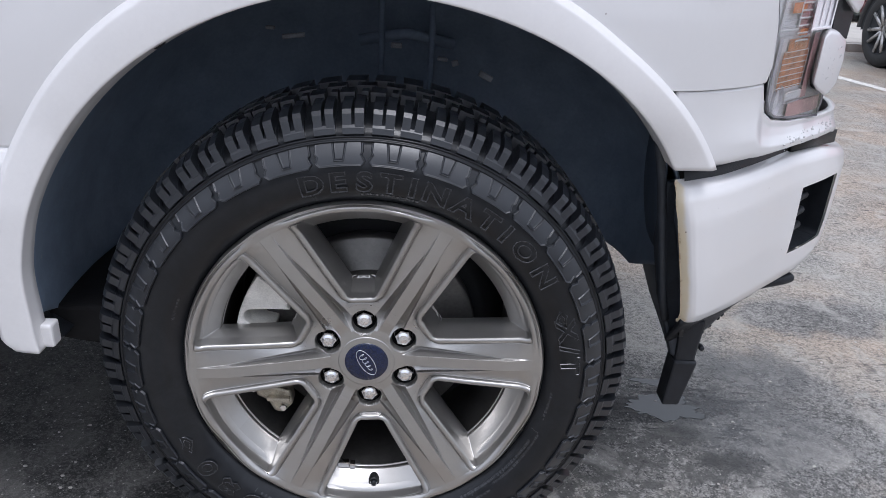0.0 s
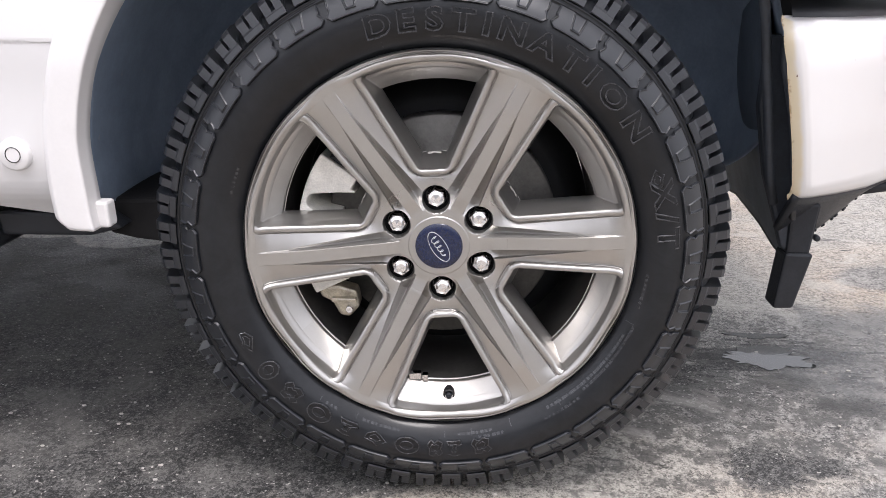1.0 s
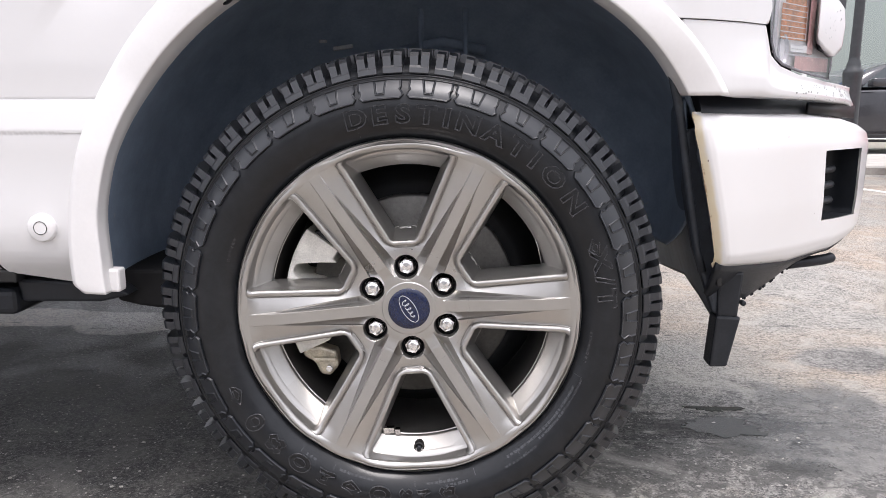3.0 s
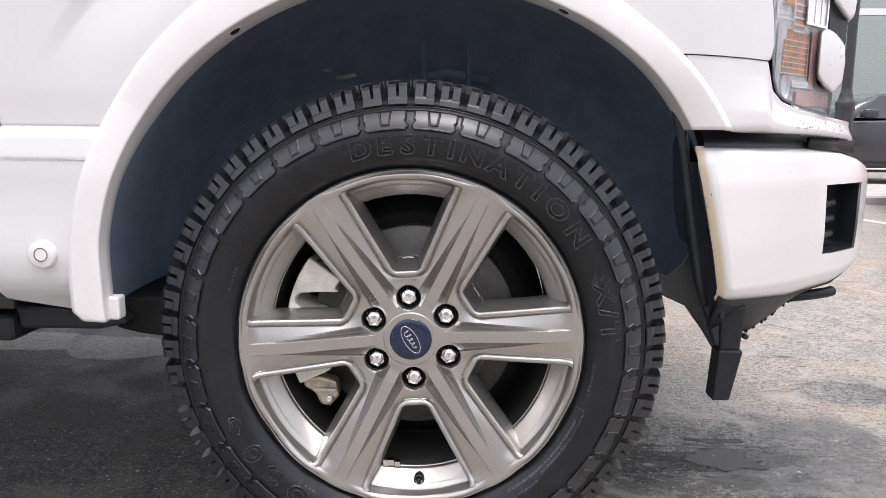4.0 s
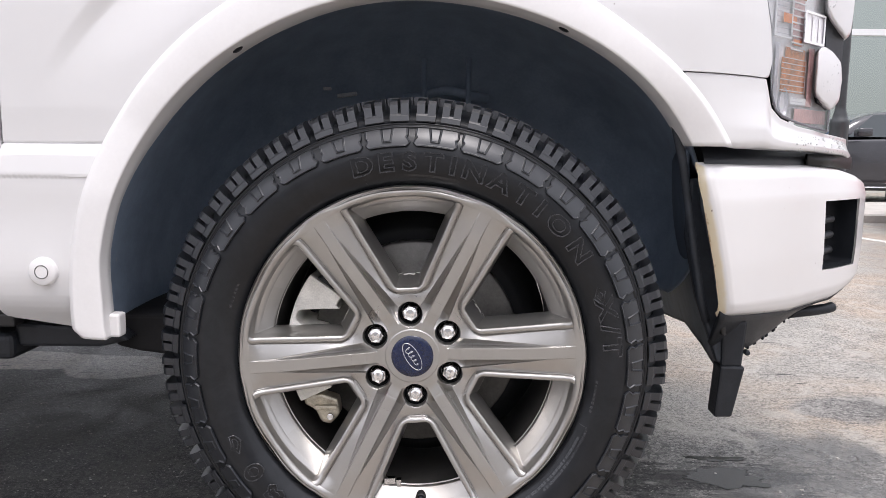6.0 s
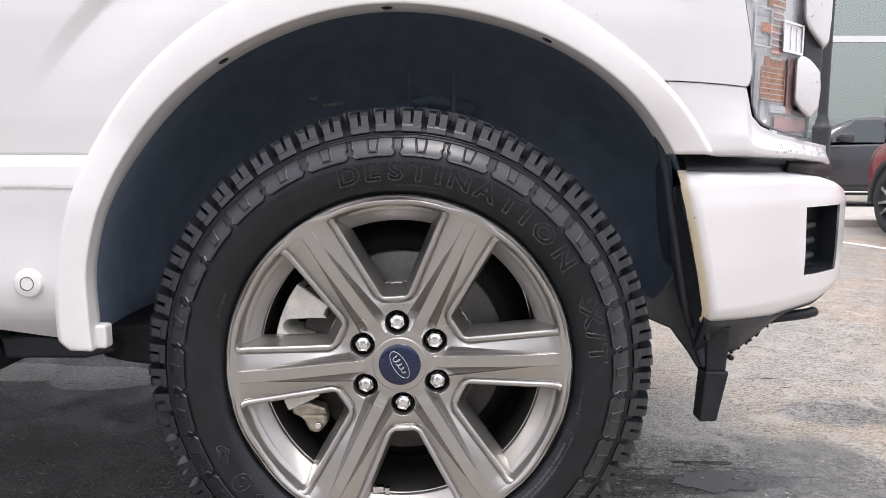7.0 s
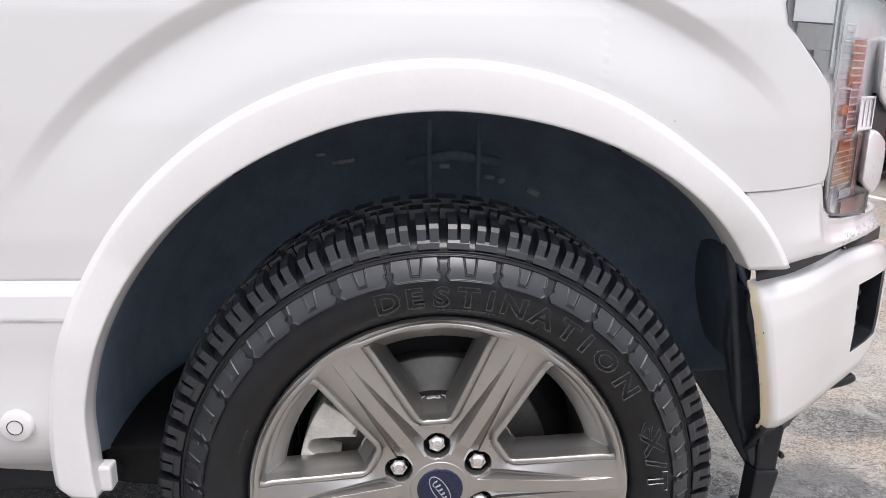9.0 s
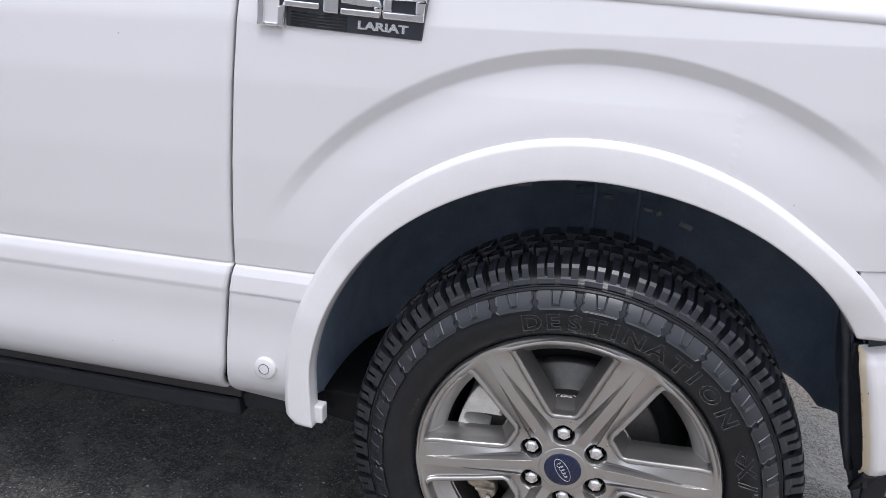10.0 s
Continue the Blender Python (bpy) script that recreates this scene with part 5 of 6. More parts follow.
plate = [(0.3702, 0.0074), (0.3715, 0.0066), (0.3790, 0.0092), (0.3826, 0.0122), (0.3890, 0.026), (0.3960, 0.068), (0.386, 0.068), (0.370, 0.03)]
tooth = [(0.3800, 0.0096), (0.3975, 0.0150), (0.4030, 0.0200), (0.4085, 0.045), (0.4100, 0.067), (0.388, 0.067)]
PITCH = 6.0
shoulder = []
for dy, w0, w1, cut, wide in ((0.0, -2.28, 2.15, -0.05, 0.34), (0.0022, -2.10, 2.30, 0.12, 0.46), (0.0008, -2.34, 2.02, -0.20, 0.38)):
    pl = [(r, y + dy) for r, y in plate]
    te = [(r - 0.0006 * dy / 0.0022, y + dy * 1.2) for r, y in tooth]
    te2 = [(r - 0.0012, y + dy * 0.6 + 0.0012) for r, y in tooth]
    shoulder.append(joined(block(pl, w0, w1, 4), block(te, w0 + 0.12, cut - wide, 2), block(te2, cut + wide, w1 - 0.08, 2)))
inner1 = joined(block([(0.398, 0.078), (0.4115, 0.080), (0.4122, 0.112), (0.398, 0.114)], -1.9, 1.0, 2), block([(0.398, 0.082), (0.4118, 0.084), (0.4122, 0.104), (0.398, 0.106)], 1.5, 2.8, 2))
inner2 = joined(block([(0.398, 0.120), (0.4122, 0.122), (0.4122, 0.150), (0.398, 0.152)], -2.1, 1.75, 2))
inner3 = joined(block([(0.398, 0.160), (0.4118, 0.162), (0.4100, 0.215), (0.396, 0.219)], -2.1, 2.1, 2))
for i in range(60):
    a = (i + 0.5) * PITCH + 2.1 + random.uniform(-0.10, 0.10)
    part("tread_block", shoulder[(i * 2 + i // 7) % 3], None, wheel, smooth=False, m=pose(0, 0, 0, 0, -a, 0))
    part("tread_block", inner1, None, wheel, smooth=False, m=pose(0, 0, 0, 0, -a - 2.2, 0))
    part("tread_block", inner2, None, wheel, smooth=False, m=pose(0, 0, 0, 0, -a - 4.6, 0))
    part("tread_block", inner3, None, wheel, smooth=False, m=pose(0, 0, 0, 0, -a - 1.0, 0))


def lug_mesh(flip):
    """Raised sidewall plate with kinked ends, cut corners and a forked notch."""
    na, nr = 121, 46
    A = np.linspace(-6.0, 6.0, na)
    K = np.linspace(0, 1, nr)
    a2, k4 = np.meshgrid(A, K, indexing="ij")
    lo = np.full_like(a2, 0.3325)
    rr = lo + (0.3608 - lo) * k4
    mm = rr * np.radians(a2)
    kink = np.interp(rr, [0.3325, 0.3365, 0.3395, 0.3475, 0.3505, 0.3610], [4.6, 5.30, 5.72, 5.00, 5.45, 5.3])
    edge_a = (kink - np.abs(a2 + 0.25 * flip * ss(0.342, 0.352, rr))) * math.pi / 180 * 0.348
    edge_r = np.minimum(rr - lo - 0.0006, (0.3608 - rr) + 0.004)
    e = np.minimum(edge_r, edge_a * 0.9)
    h = 0.0020 * ss(-0.0003, 0.0004, e) + 0.0026 * ss(-0.0001, 0.0007, e) * (1 - ss(0.0014, 0.0022, e))
    off = mm - 0.001 - 0.06 * flip * (rr - 0.348)
    half = 0.0088 - 0.16 * (0.3608 - rr)
    # a U-shaped notch with a flat foot
    fork = np.abs(np.maximum(np.abs(off) - half, 0.3412 - rr))
    on = ss(0.3396, 0.3402, rr)
    inside = 1 - ss(-0.0010, 0.0, np.maximum(np.abs(off) - half, 0.3412 - rr))
    h = h - 0.0019 * on * inside * ss(-0.0002, 0.0008, e)
    h = h + 0.0024 * on * (1 - ss(0.0005, 0.0014, fork))
    yy = tyre_y(rr) - h - 0.0002 + 0.0012 * (e < -0.0003)
    return grid(np.stack([rr * np.cos(np.radians(a2)), yy, rr * np.sin(np.radians(a2))], 2).transpose(1, 0, 2))


lugs = [lug_mesh(1), lug_mesh(-1)]
for l in lugs:
    l.materials.append(TREAD)
for i in range(30):
    part("sidewall_lug", lugs[i % 2], None, wheel, m=pose(0, 0, 0, 0, -(i + 0.5) * 12 - 2.1, 0))

# raised lettering round the sidewall
# paler rubber paints the sheen on the raised letters and marks
LETTER_SHEEN = rubber_material("letter_sheen_rubber", (0.022, 0.0225, 0.025), 0.26)
for ch, ang in (("D", 98.8), ("E", 92.2), ("S", 85.6), ("T", 79.0), ("I", 73.4), ("N", 67.4), ("A", 59.6), ("T", 52.2), ("I", 46.4), ("O", 39.4), ("N", 30.3), ("X", 12.2), ("/", 6.0), ("T", 0.8)):
    me = word_mesh(ch, 0.0370, 0.0, 0.0010)
    ang += 1.1
    a = radians(ang)
    r0 = 0.3095
    part("raised_letter", me, LETTER_SHEEN, tyre, smooth=False, m=pose(r0 * math.cos(a), float(tyre_y(r0)) - 0.0003, r0 * math.sin(a), 0, 90 - ang, 0) @ pose(0, 0, 0, 2, 0, 0) @ Matrix.Diagonal((1.25, 1, 1, 1)))
# unreadable moulded marks: plain raised outlines with flat faces
SHAPES = {"oval": [(math.cos(q), math.sin(q)) for q in np.linspace(0, 2 * math.pi, 28, endpoint=False)],
          "bar": [(-1, -0.5), (-0.7, -0.9), (0.2, -0.8), (1, -0.9), (0.8, -0.3), (0.3, -0.3), (0.4, 0.5), (0.9, 0.7), (0.2, 0.95), (-0.6, 0.8), (-0.2, 0.4), (-0.3, -0.2)],
          "lozenge": [(-1, 0.1), (-0.25, 0.9), (0.2, 0.55), (1, 0.35), (0.85, -0.35), (0.2, -0.9), (-0.3, -0.5)],
          "block": [(-0.9, -0.7), (-0.3, -0.95), (0.1, -0.6), (0.55, -0.95), (1.0, -0.4), (0.7, 0.15), (0.75, 0.8), (0.15, 0.95), (-0.1, 0.55), (-0.5, 0.9), (-0.95, 0.5), (-0.65, 0.1)]}
for ang, wdt, hgt, kind2 in ((209, 0.032, 0.024, "lozenge"), (219, 0.026, 0.034, "oval"), (228, 0.034, 0.030, "block"), (237.5, 0.038, 0.030, "oval"), (246.5, 0.030, 0.028, "bar"), (255, 0.034, 0.026, "lozenge"), (264, 0.036, 0.028, "oval"), (272, 0.024, 0.028, "block"), (277.5, 0.022, 0.028, "bar"), (285, 0.030, 0.028, "block"), (24, 0.026, 0.022, "lozenge")):
    ang -= 6.6
    r0 = 0.3080
    a = radians(ang)
    pts = [(wdt / 2 * px, hgt / 2 * pz) for px, pz in SHAPES[kind2]]
    ob = part("raised_mark", prism(pts, -0.0006, 0.003), RUBBER, tyre, smooth=False, m=pose(r0 * math.cos(a), float(tyre_y(r0)), r0 * math.sin(a), 0, 90 - ang, 0))
    part("mark_rim", tube([(x, -0.0008, z) for x, z in pts], 0.0011, 6, True), LETTER_SHEEN, tyre, m=ob.matrix_basis.copy())
    inner = [(x * 0.55 + 0.0008, -0.0008, z * 0.5) for x, z in pts]
    part("mark_rim", tube(inner, 0.0008, 6, True), LETTER_SHEEN, tyre, m=ob.matrix_basis.copy())
for ang, r0, n, ln in ((300, 0.2870, 24, 1.2), (312, 0.2925, 18, 1.2), (298, 0.2975, 9, 1.1), (272, 0.2885, 8, 1.0), (278, 0.2945, 6, 1.0), (243, 0.2885, 9, 1.0), (231, 0.2900, 3, 1.0), (72, 0.2885, 12, 1.15), (152, 0.291, 6, 0.9), (341, 0.2885, 8, 1.1)):
    for i in range(n):
        a0 = ang + i * 1.35
        bm = block([(r0, float(tyre_y(r0)) - 0.0006), (r0 + 0.0035, float(tyre_y(r0 + 0.0035)) - 0.0006), (r0 + 0.0035, float(tyre_y(r0 + 0.0035)) + 0.001), (r0, float(tyre_y(r0)) + 0.001)], a0, a0 + ln * random.uniform(0.6, 1.1), 2)
        part("fine_print_bar", bm, LETTER_SHEEN, tyre, smooth=False)
for ang in (229, 241, 268, 276, 288, 304, 336, 100, 60):
    part("moulded_tick", block([(0.2835, float(tyre_y(0.2835)) - 0.0007), (0.2935, float(tyre_y(0.2935)) - 0.0007), (0.2935, float(tyre_y(0.2935)) + 0.001), (0.2835, float(tyre_y(0.2835)) + 0.001)], ang, ang + 0.22, 2), LETTER_SHEEN, tyre, smooth=False)

# the truck's other wheels, plainer
plain_tyre = lathe([(r + 0.012 * (0.39 < r), y) for r, y in TYRE], 96)
plain_rim = lathe([(0.001, 0.035), (0.06, 0.033), (0.12, 0.045), (0.225, 0.030), (0.262, 0.012), (0.2745, 0.012), (0.276, 0.03), (0.262, 0.235)], 72)
plain_tyre.materials.append(RUBBER)
plain_rim.materials.append(ALLOY)
for x, turned, y in ((-3.68, 0, 0.0), (-3.68, 180, 2.0), (0.0, 180, 2.0)):
    w2 = part("wheel", plain_rim, ALLOY, truck, m=pose(x, y, HUB[1], 0, 0, turned))
    part("tyre", plain_tyre, RUBBER, w2)

# ---- puddle and grit ----
random.seed(4)


def blob(cx, cy, rx, ry, seed, n=90, rag=0.35):
    pts = []
    for i in range(n):
        a = 2 * math.pi * i / n
        q = 1 + rag * noise.noise((math.cos(a) * 1.6 + seed, math.sin(a) * 1.6, seed * 0.7)) + 0.4 * rag * noise.noise((math.cos(a) * 6 + seed, math.sin(a) * 6, 3.1))
        pts.append((cx + rx * q * math.cos(a), cy + ry * q * math.sin(a)))
    return pts


for cx, cy, rx, ry, sd in ((0.690, 0.508, 0.088, 0.042, 1.3), (0.695, 0.618, 0.058, 0.017, 8.7)):
    pd = part("puddle", prism(blob(cx, cy, rx, ry, sd, rag=0.8), 0.0006, 0.0014, "xy"), WATER, smooth=False)
    tagged(pd, "shallow rain puddle on the tarmac", "puddle", "rain puddles")
st = bmesh.new()
for i in range(760):
    x, y = random.uniform(-1.3, 1.5), random.uniform(-0.45, 1.0)
    sz = random.choice((0.0011, 0.0015, 0.0020, 0.0032))
    bmesh.ops.create_icosphere(st, subdivisions=1, radius=sz, matrix=Matrix.Translation((x, y, sz * 0.3)) @ Matrix.Diagonal((random.uniform(0.8, 1.8), 1, 0.6, 1)))
tagged(part("grit", st, STONE, smooth=False), "pale loose grit scattered on the tarmac", "grit", kind="stuff")

# ---- the far side of the yard ----
line = part("parking_line", prism([(3.36, 6.3), (3.46, 6.3), (4.02, 4.2), (3.92, 4.2)], 0.0005, 0.004, "xy"), LINE, smooth=False)
tagged(line, "worn white parking line on the tarmac", "road marking", kind="structure")
isl = part("pavement", prism([(-30, 7.15), (40, 7.15), (40, 9.3), (-30, 9.3)], -0.02, 0.085, "xy"), KERB, smooth=False)
soft(tagged(isl, "pale concrete pavement behind a low kerb", "pavement", kind="structure"), 0.015)
kerb = thing("kerb", "low concrete kerb stones along the pavement", "kerb", (0, 7.1, 0), kind="structure")
kb = box_mesh(-0.47, 0.47, -0.06, 0.045, -0.02, 0.078)
kme = bpy.data.meshes.new("kerb_stone")
kb.to_mesh(kme)
kb.free()
kme.materials.append(KERB)
for i in range(16):
    part("kerb_stone", kme, None, kerb, smooth=False, m=pose(0.6 + i * 0.95, 0, 0))

POLE = simple("dark_pole_paint", (0.030, 0.033, 0.036), 0.45, 0.2, 0.2, 0.3, 20)
pole = thing("lamp_post", "dark painted steel lamp post with a flared collar", "lamp post", (4.635, 8.1, 0.085))


def turn(profile, n=24):
    me = lathe(profile, n)
    me.transform(pose(0, 0, 0, 90, 0, 0))
    return me


# lathe turns about y; after the tilt its y becomes height
part("shaft", turn([(0.062, 1.05), (0.056, 1.5), (0.053, 3.5), (0.050, 7.0), (0.0001, 7.0)]), POLE, pole)
part("collar", turn([(0.105, 0.95), (0.112, 1.03), (0.108, 1.06), (0.085, 1.085), (0.080, 1.13), (0.066, 1.17), (0.060, 1.21)]), POLE, pole)
part("pedestal", turn([(0.16, 0.0), (0.16, 0.08), (0.125, 0.14), (0.108, 0.5), (0.105, 0.96)]), POLE, pole)

CARGLASS, _g1, _g2 = material("car_window", (0.03, 0.04, 0.045), 0.03, 0, 0, 0.8)
DARKPAINT = simple("charcoal_car_paint", (0.030, 0.030, 0.036), 0.25, 0.3, 0.8, 0.1, 30)
REDPAINT = simple("dark_red_car_paint", (0.30, 0.018, 0.030), 0.25, 0.2, 0.9, 0.1, 30)
CARTYRE = simple("car_tyre", (0.02, 0.02, 0.021), 0.65, 0, 0, 0.3, 40)
TWOTONE = simple("machined_wheel", (0.42, 0.41, 0.40), 0.28, 0.8, 0, 0.1, 60)


def loft(sections):
    """Body from cross-sections: each a list of points, joined end to end and capped."""
    bm = bmesh.new()
    rings2 = [[bm.verts.new(p) for p in sec2] for sec2 in sections]
    n = len(rings2[0])
    for r0, r1 in zip(rings2, rings2[1:]):
        for i in range(n):
            bm.faces.new((r0[i], r1[i], r1[(i + 1) % n], r0[(i + 1) % n]))
    bm.faces.new(rings2[0])
    bm.faces.new(rings2[-1][::-1])
    bmesh.ops.recalc_face_normals(bm, faces=bm.faces)
    return bm


def car(label, paint, glass, at, turned, wheels, belt, roof, length, width=1.84, tall=0.72, clad=True, base=0.27):
    """A car, nose towards -x of its own frame. wheels: (front, rear) distances from the nose."""
    ob = thing("car", label, "car", at, "parked cars")
    ob.rotation_euler = (0, 0, radians(turned))
    h = width / 2
    secs = []
    for x, zt, hw, zb in ((0.0, belt - 0.42, 0.62, 0.40), (0.06, belt - 0.30, 0.78, 0.30), (0.30, belt - 0.16, 0.90, base), (0.75, belt - 0.10, 0.97, base), (1.25, belt - 0.05, 1.0, base), (1.6, belt, 1.0, base),
                          (2.6, belt + 0.02, 1.0, base), (3.5, belt + 0.05, 1.0, base), (length - 0.35, belt + 0.04, 0.97, base), (length - 0.06, belt - 0.06, 0.86, 0.32), (length, belt - 0.2, 0.74, 0.42)):
        w = h * hw
        mid = zb + (zt - zb) * 0.62
        secs.append([(x, -w * 0.94, zb), (x, -w * 0.99, zb + 0.12), (x, -w, mid), (x, -w * 0.97, zt - 0.04), (x, -w * 0.90, zt), (x, w * 0.90, zt), (x, w * 0.97, zt - 0.04), (x, w, mid), (x, w * 0.99, zb + 0.12), (x, w * 0.94, zb)])
    body = part("body", loft(secs), paint, ob)
    cut = soft(body, 0.02, 2, 50)
    sub = body.modifiers.new("round", "SUBSURF")
    sub.levels = sub.render_levels = 2
    g = []
    for x, zt, hw in ((1.25, belt - 0.06, 0.80), (1.75, belt + 0.26, 0.76), (2.15, roof - 0.04, 0.68), (2.7, roof, 0.66), (3.4, roof - 0.02, 0.66), (length - 0.75, roof - 0.10, 0.66), (length - 0.25, belt + 0.02, 0.74)):
        w = h * hw
        zb = belt - 0.08
        lowh = h * 0.88
        zt = max(zt, zb + 0.02)
        g.append([(x, -lowh, zb), (x, -(lowh + w) / 2 - 0.01, (zb + zt) / 2), (x, -w, zt - 0.04), (x, -w * 0.9, zt), (x, w * 0.9, zt), (x, w, zt - 0.04), (x, (lowh + w) / 2 + 0.01, (zb + zt) / 2), (x, lowh, zb)])
    cabin = part("cabin", loft(g), paint, ob)
    s2 = cabin.modifiers.new("round", "SUBSURF")
    s2.levels = s2.render_levels = 2
    for sgn in (-1, 1):
        def wpt(x, z):
            f = (z - (belt - 0.08)) / (roof - belt + 0.08)
            return (x, sgn * (h * 0.885 - f * h * 0.205), z)
        for a, b5 in (((1.72, belt + 0.02), (2.55, roof - 0.10)), ((2.62, belt + 0.02), (3.55, roof - 0.11))):
            x0, z0 = a
            x1, z1 = b5
            lean = 0.42 if x0 < 2 else 0.0
            bm = bmesh.new()
            vs = [bm.verts.new(wpt(x0, z0)), bm.verts.new(wpt(x1, z0)), bm.verts.new(wpt(x1, z1)), bm.verts.new(wpt(x0 + lean, z1))]
            bm.faces.new(vs)
            thick(part("side_window", bm, glass, ob, smooth=False), 0.03, 0)
        mir = part("wing_mirror", loft([[(x, sgn * (h + 0.02), belt + 0.02 + 0), (x, sgn * (h + 0.2), belt + 0.03), (x, sgn * (h + 0.2), belt + 0.15), (x, sgn * (h + 0.02), belt + 0.13)] for x in (1.72, 1.80, 1.92)]), paint, ob)
        soft(mir, 0.02, 2)
        soft(part("sill", box_mesh(0.9, length - 0.9, sgn * h * 0.96 - 0.02, sgn * h * 0.96 + 0.02, base - 0.02, base + 0.10), CARTYRE, ob, smooth=False), 0.01)
        part("door_seam", tube([(2.58, sgn * h * 1.0, base + 0.1), (2.58, sgn * h * 1.003, belt - 0.1)], 0.006, 5), CARTYRE, ob)
        part("chrome_strip", tube([(1.0, sgn * h * 0.985, base + 0.03), (length - 1.0, sgn * h * 0.985, base + 0.03)], 0.012, 6), SILVER, ob)
        for wx in wheels:
            r = tall / 2
            if clad:
                part("arch_cladding", lathe([(r + 0.02, sgn * (h - 0.02)), (r + 0.02, sgn * (h + 0.012)), (r + 0.085, sgn * (h + 0.010)), (r + 0.09, sgn * (h - 0.04))], 32, -5, 185, (wx, r)), CARTYRE, ob)
            part("arch_shadow", lathe([(0.01, sgn * (h - 0.005)), (r + 0.03, sgn * (h - 0.002))], 32, -8, 188, (wx, r)), UNDER, ob)
            wh = part("wheel", lathe([(r * 0.66, sgn * (h + 0.0)), (r * 0.72, sgn * (h + 0.015)), (r * 0.9, sgn * (h + 0.012)), (r * 0.985, sgn * (h - 0.01)), (r, sgn * (h - 0.04)), (r, sgn * (h - 0.2)), (r * 0.6, sgn * (h - 0.22))], 40, centre=(wx, r)), CARTYRE, ob)
            part("rim", lathe([(0.001, sgn * (h - 0.05)), (r * 0.60, sgn * (h - 0.05)), (r * 0.64, sgn * (h + 0.008)), (r * 0.68, sgn * (h + 0.008))], 40, centre=(wx, r)), UNDER, wh)
            for k5 in range(10):
                a = radians(k5 // 2 * 72 + (k5 % 2) * 26 + 11)
                b6 = a + radians(8 if k5 % 2 else -8)
                part("spoke", tube([(wx + r * 0.10 * math.cos(a), sgn * (h - 0.005), r + r * 0.10 * math.sin(a)), (wx + r * 0.64 * math.cos(b6), sgn * (h + 0.004), r + r * 0.64 * math.sin(b6))], r * 0.055, 6), TWOTONE, wh)
            part("hub", lathe([(0.001, sgn * (h + 0.004)), (r * 0.13, sgn * (h + 0.002)), (r * 0.15, sgn * (h - 0.02))], 16, centre=(wx, r)), TWOTONE, wh)
    return ob


car("charcoal car with rain-wet glass parked beyond the pavement", DARKPAINT, CARGLASS, (4.15, 11.1, 0), 0, (0.85, 3.6), 0.98, 1.44, 4.6, 1.84, 0.68, False, 0.22)
car("dark red crossover with black arches parked nose to the kerb", REDPAINT, CARGLASS, (5.30, 7.0, 0), -90, (0.93, 3.6), 1.08, 1.66, 4.6, 1.86, 0.69, True, 0.28)

# showroom: glazed front with pale frames
FRAME = simple("white_window_frame", (0.72, 0.73, 0.74), 0.4, 0.1, 0.2, 0.06, 10)
INSIDE = simple("showroom_wall", (0.74, 0.77, 0.66), 0.8, 0, 0, 0.1, 2)
SIGN = simple("blue_sign", (0.02, 0.16, 0.48), 0.35, 0, 0.3, 0.08, 6)
FASCIA = simple("grey_cladding", (0.42, 0.43, 0.44), 0.6, 0, 0, 0.1, 3)
shop = thing("showroom", "glass-fronted car showroom with pale window frames", "building", (7.0, 15.0, 0))
SX = [-9.75, -7.35, -4.9, -2.45, 0.0, 2.45, 4.9, 7.35, 9.8]
SZ = [0.30, 3.27, 5.9]
for x in SX:
    part("mullion", box_mesh(x - 0.05, x + 0.05, -0.08, 0.08, 0.0, 6.0), FRAME, shop, smooth=False)
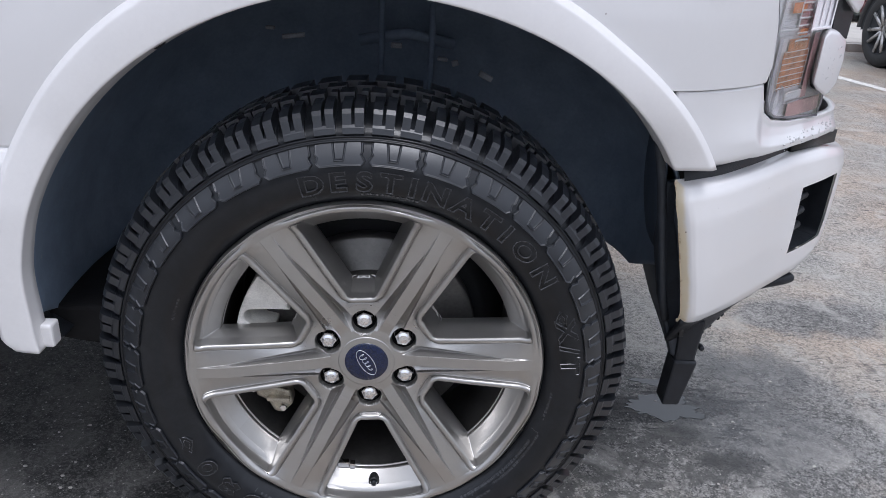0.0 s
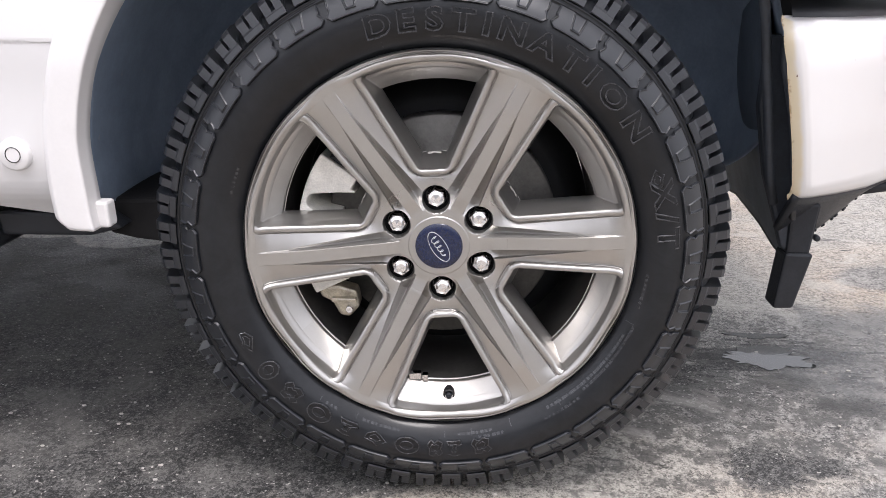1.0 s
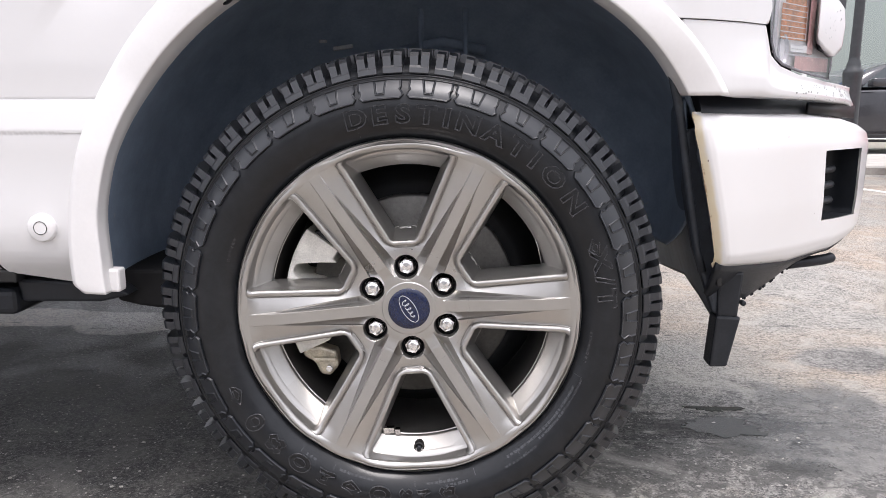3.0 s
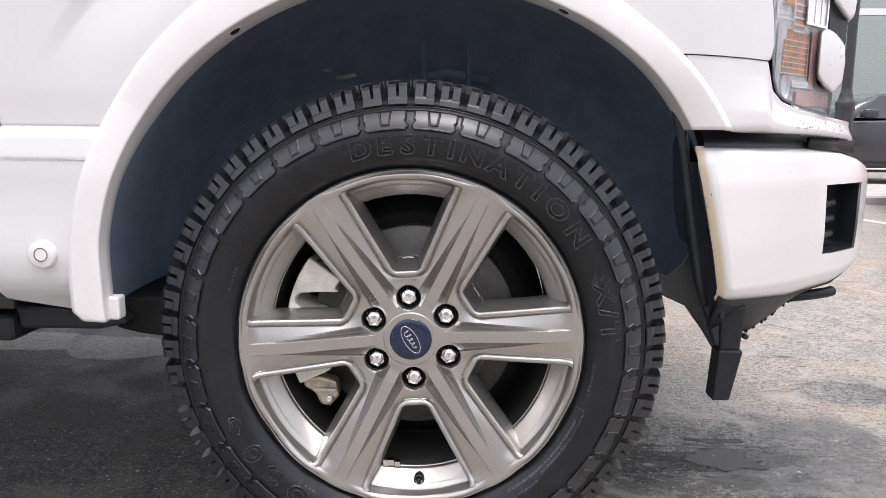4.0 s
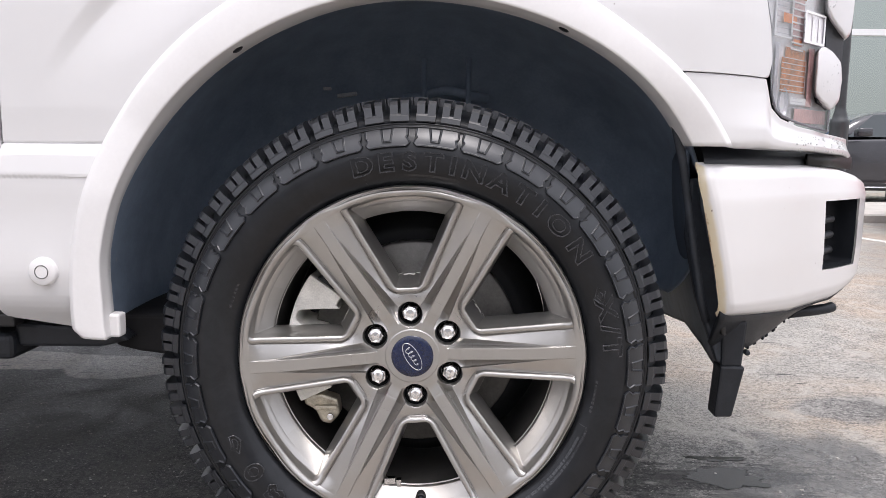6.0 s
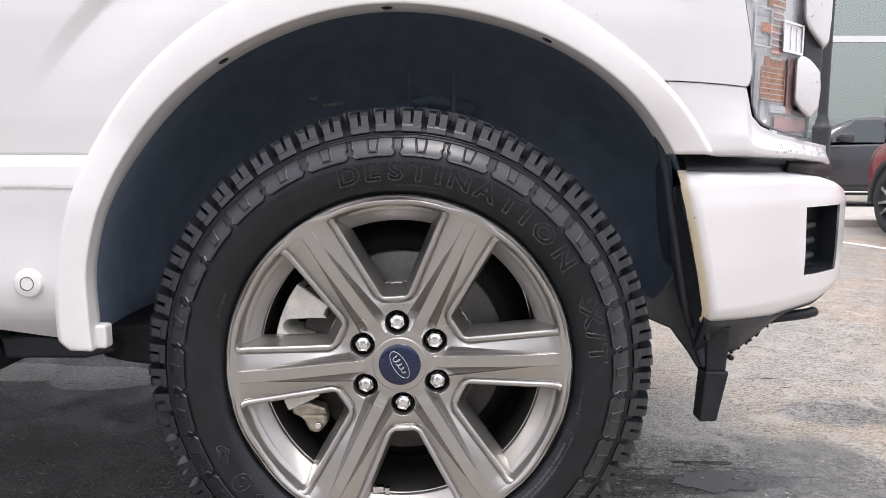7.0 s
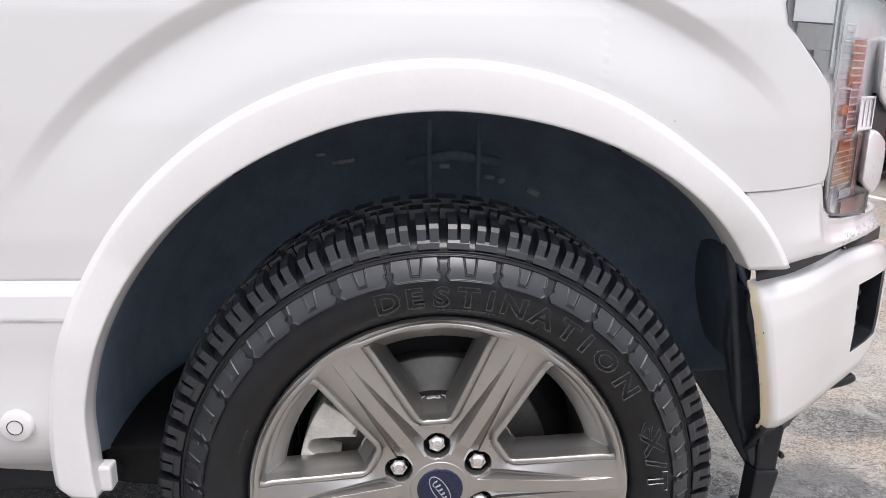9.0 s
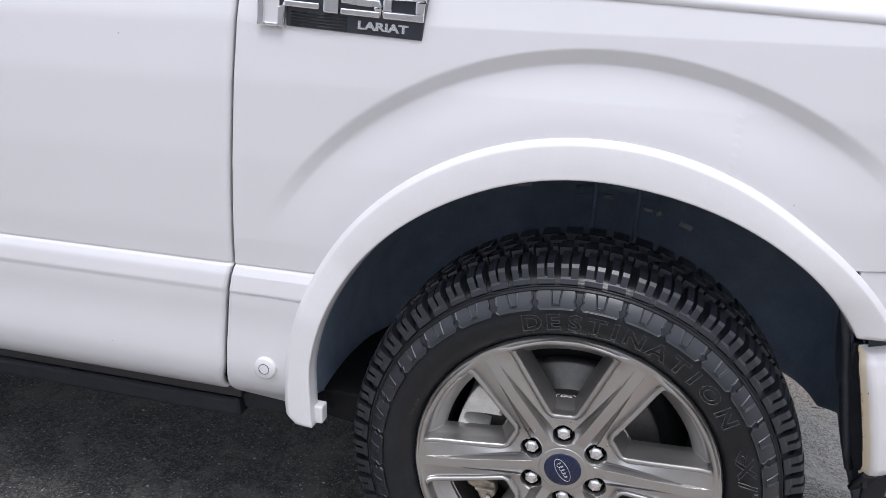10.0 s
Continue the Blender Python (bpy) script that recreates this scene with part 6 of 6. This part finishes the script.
for z in SZ:
    for x0, x1 in zip(SX, SX[1:]):
        part("transom", box_mesh(x0 + 0.05, x1 - 0.05, -0.075, 0.075, z - 0.065, z + 0.065), FRAME, shop, smooth=False)
        if z < 5:
            zn = 3.205 if z < 1 else 5.835
            pn = part("window", box_mesh(x0 + 0.05, x1 - 0.05, -0.01, 0.01, z + 0.065, zn), PANE, shop, smooth=False)
            pn.visible_shadow = False
part("wall", box_mesh(-9.8, 9.85, -0.05, 0.1, 0.0, 0.235), FASCIA, shop, smooth=False)
part("fascia", box_mesh(-9.8, 9.85, -0.4, 0.4, 6.0, 7.2), FASCIA, shop, smooth=False)
part("back_wall", box_mesh(-9.8, 9.85, 5.0, 5.2, 0.0, 6.0), INSIDE, shop, smooth=False)
part("end_wall", box_mesh(-10.0, -9.8, -0.1, 5.2, 0.0, 7.2), FASCIA, shop, smooth=False)
part("end_wall", box_mesh(9.85, 10.05, -0.1, 5.2, 0.0, 7.2), FASCIA, shop, smooth=False)
part("roof", box_mesh(-10.0, 10.05, 0.4, 5.2, 6.0, 6.3), FASCIA, shop, smooth=False)
part("sign_panel", box_mesh(-0.95, 0.28, -0.20, -0.12, 3.62, 4.6), SIGN, shop, "plain blue sign panel", smooth=False)
for x in (0.9, 3.3, -1.8):
    gl_m, gl_t, gl_b = material("ceiling_lamp_glow", (0.9, 0.85, 0.75), 0.5)
    gl_b.inputs["Emission Color"].default_value = (1.0, 0.86, 0.66, 1)
    gl_b.inputs["Emission Strength"].default_value = 3.0
    part("ceiling_lamp", box_mesh(x, x + 0.75, 0.8, 1.4, 4.02, 4.08), gl_m, shop, "lit ceiling lamp", smooth=False)
part("ceiling", box_mesh(-9.8, 9.85, 0.2, 5.0, 4.09, 4.25), INSIDE, shop, smooth=False)
part("showroom_floor", box_mesh(-9.8, 9.85, 0.1, 5.0, 0.0, 0.06), KERB, shop, smooth=False)

# plain unseen wall added behind the eye to block low sky and shape reflections
BLOCKER = simple("blocker_wall", (0.46, 0.455, 0.45), 0.8, 0, 0, 0.2, 1.5, 0.2, 30)
tagged(part("light_block_wall", box_mesh(-16, 16, -9.3, -9.0, 0.0, 3.0), BLOCKER, smooth=False), "plain pale grey wall, added unseen to shape light", "wall", kind="structure")
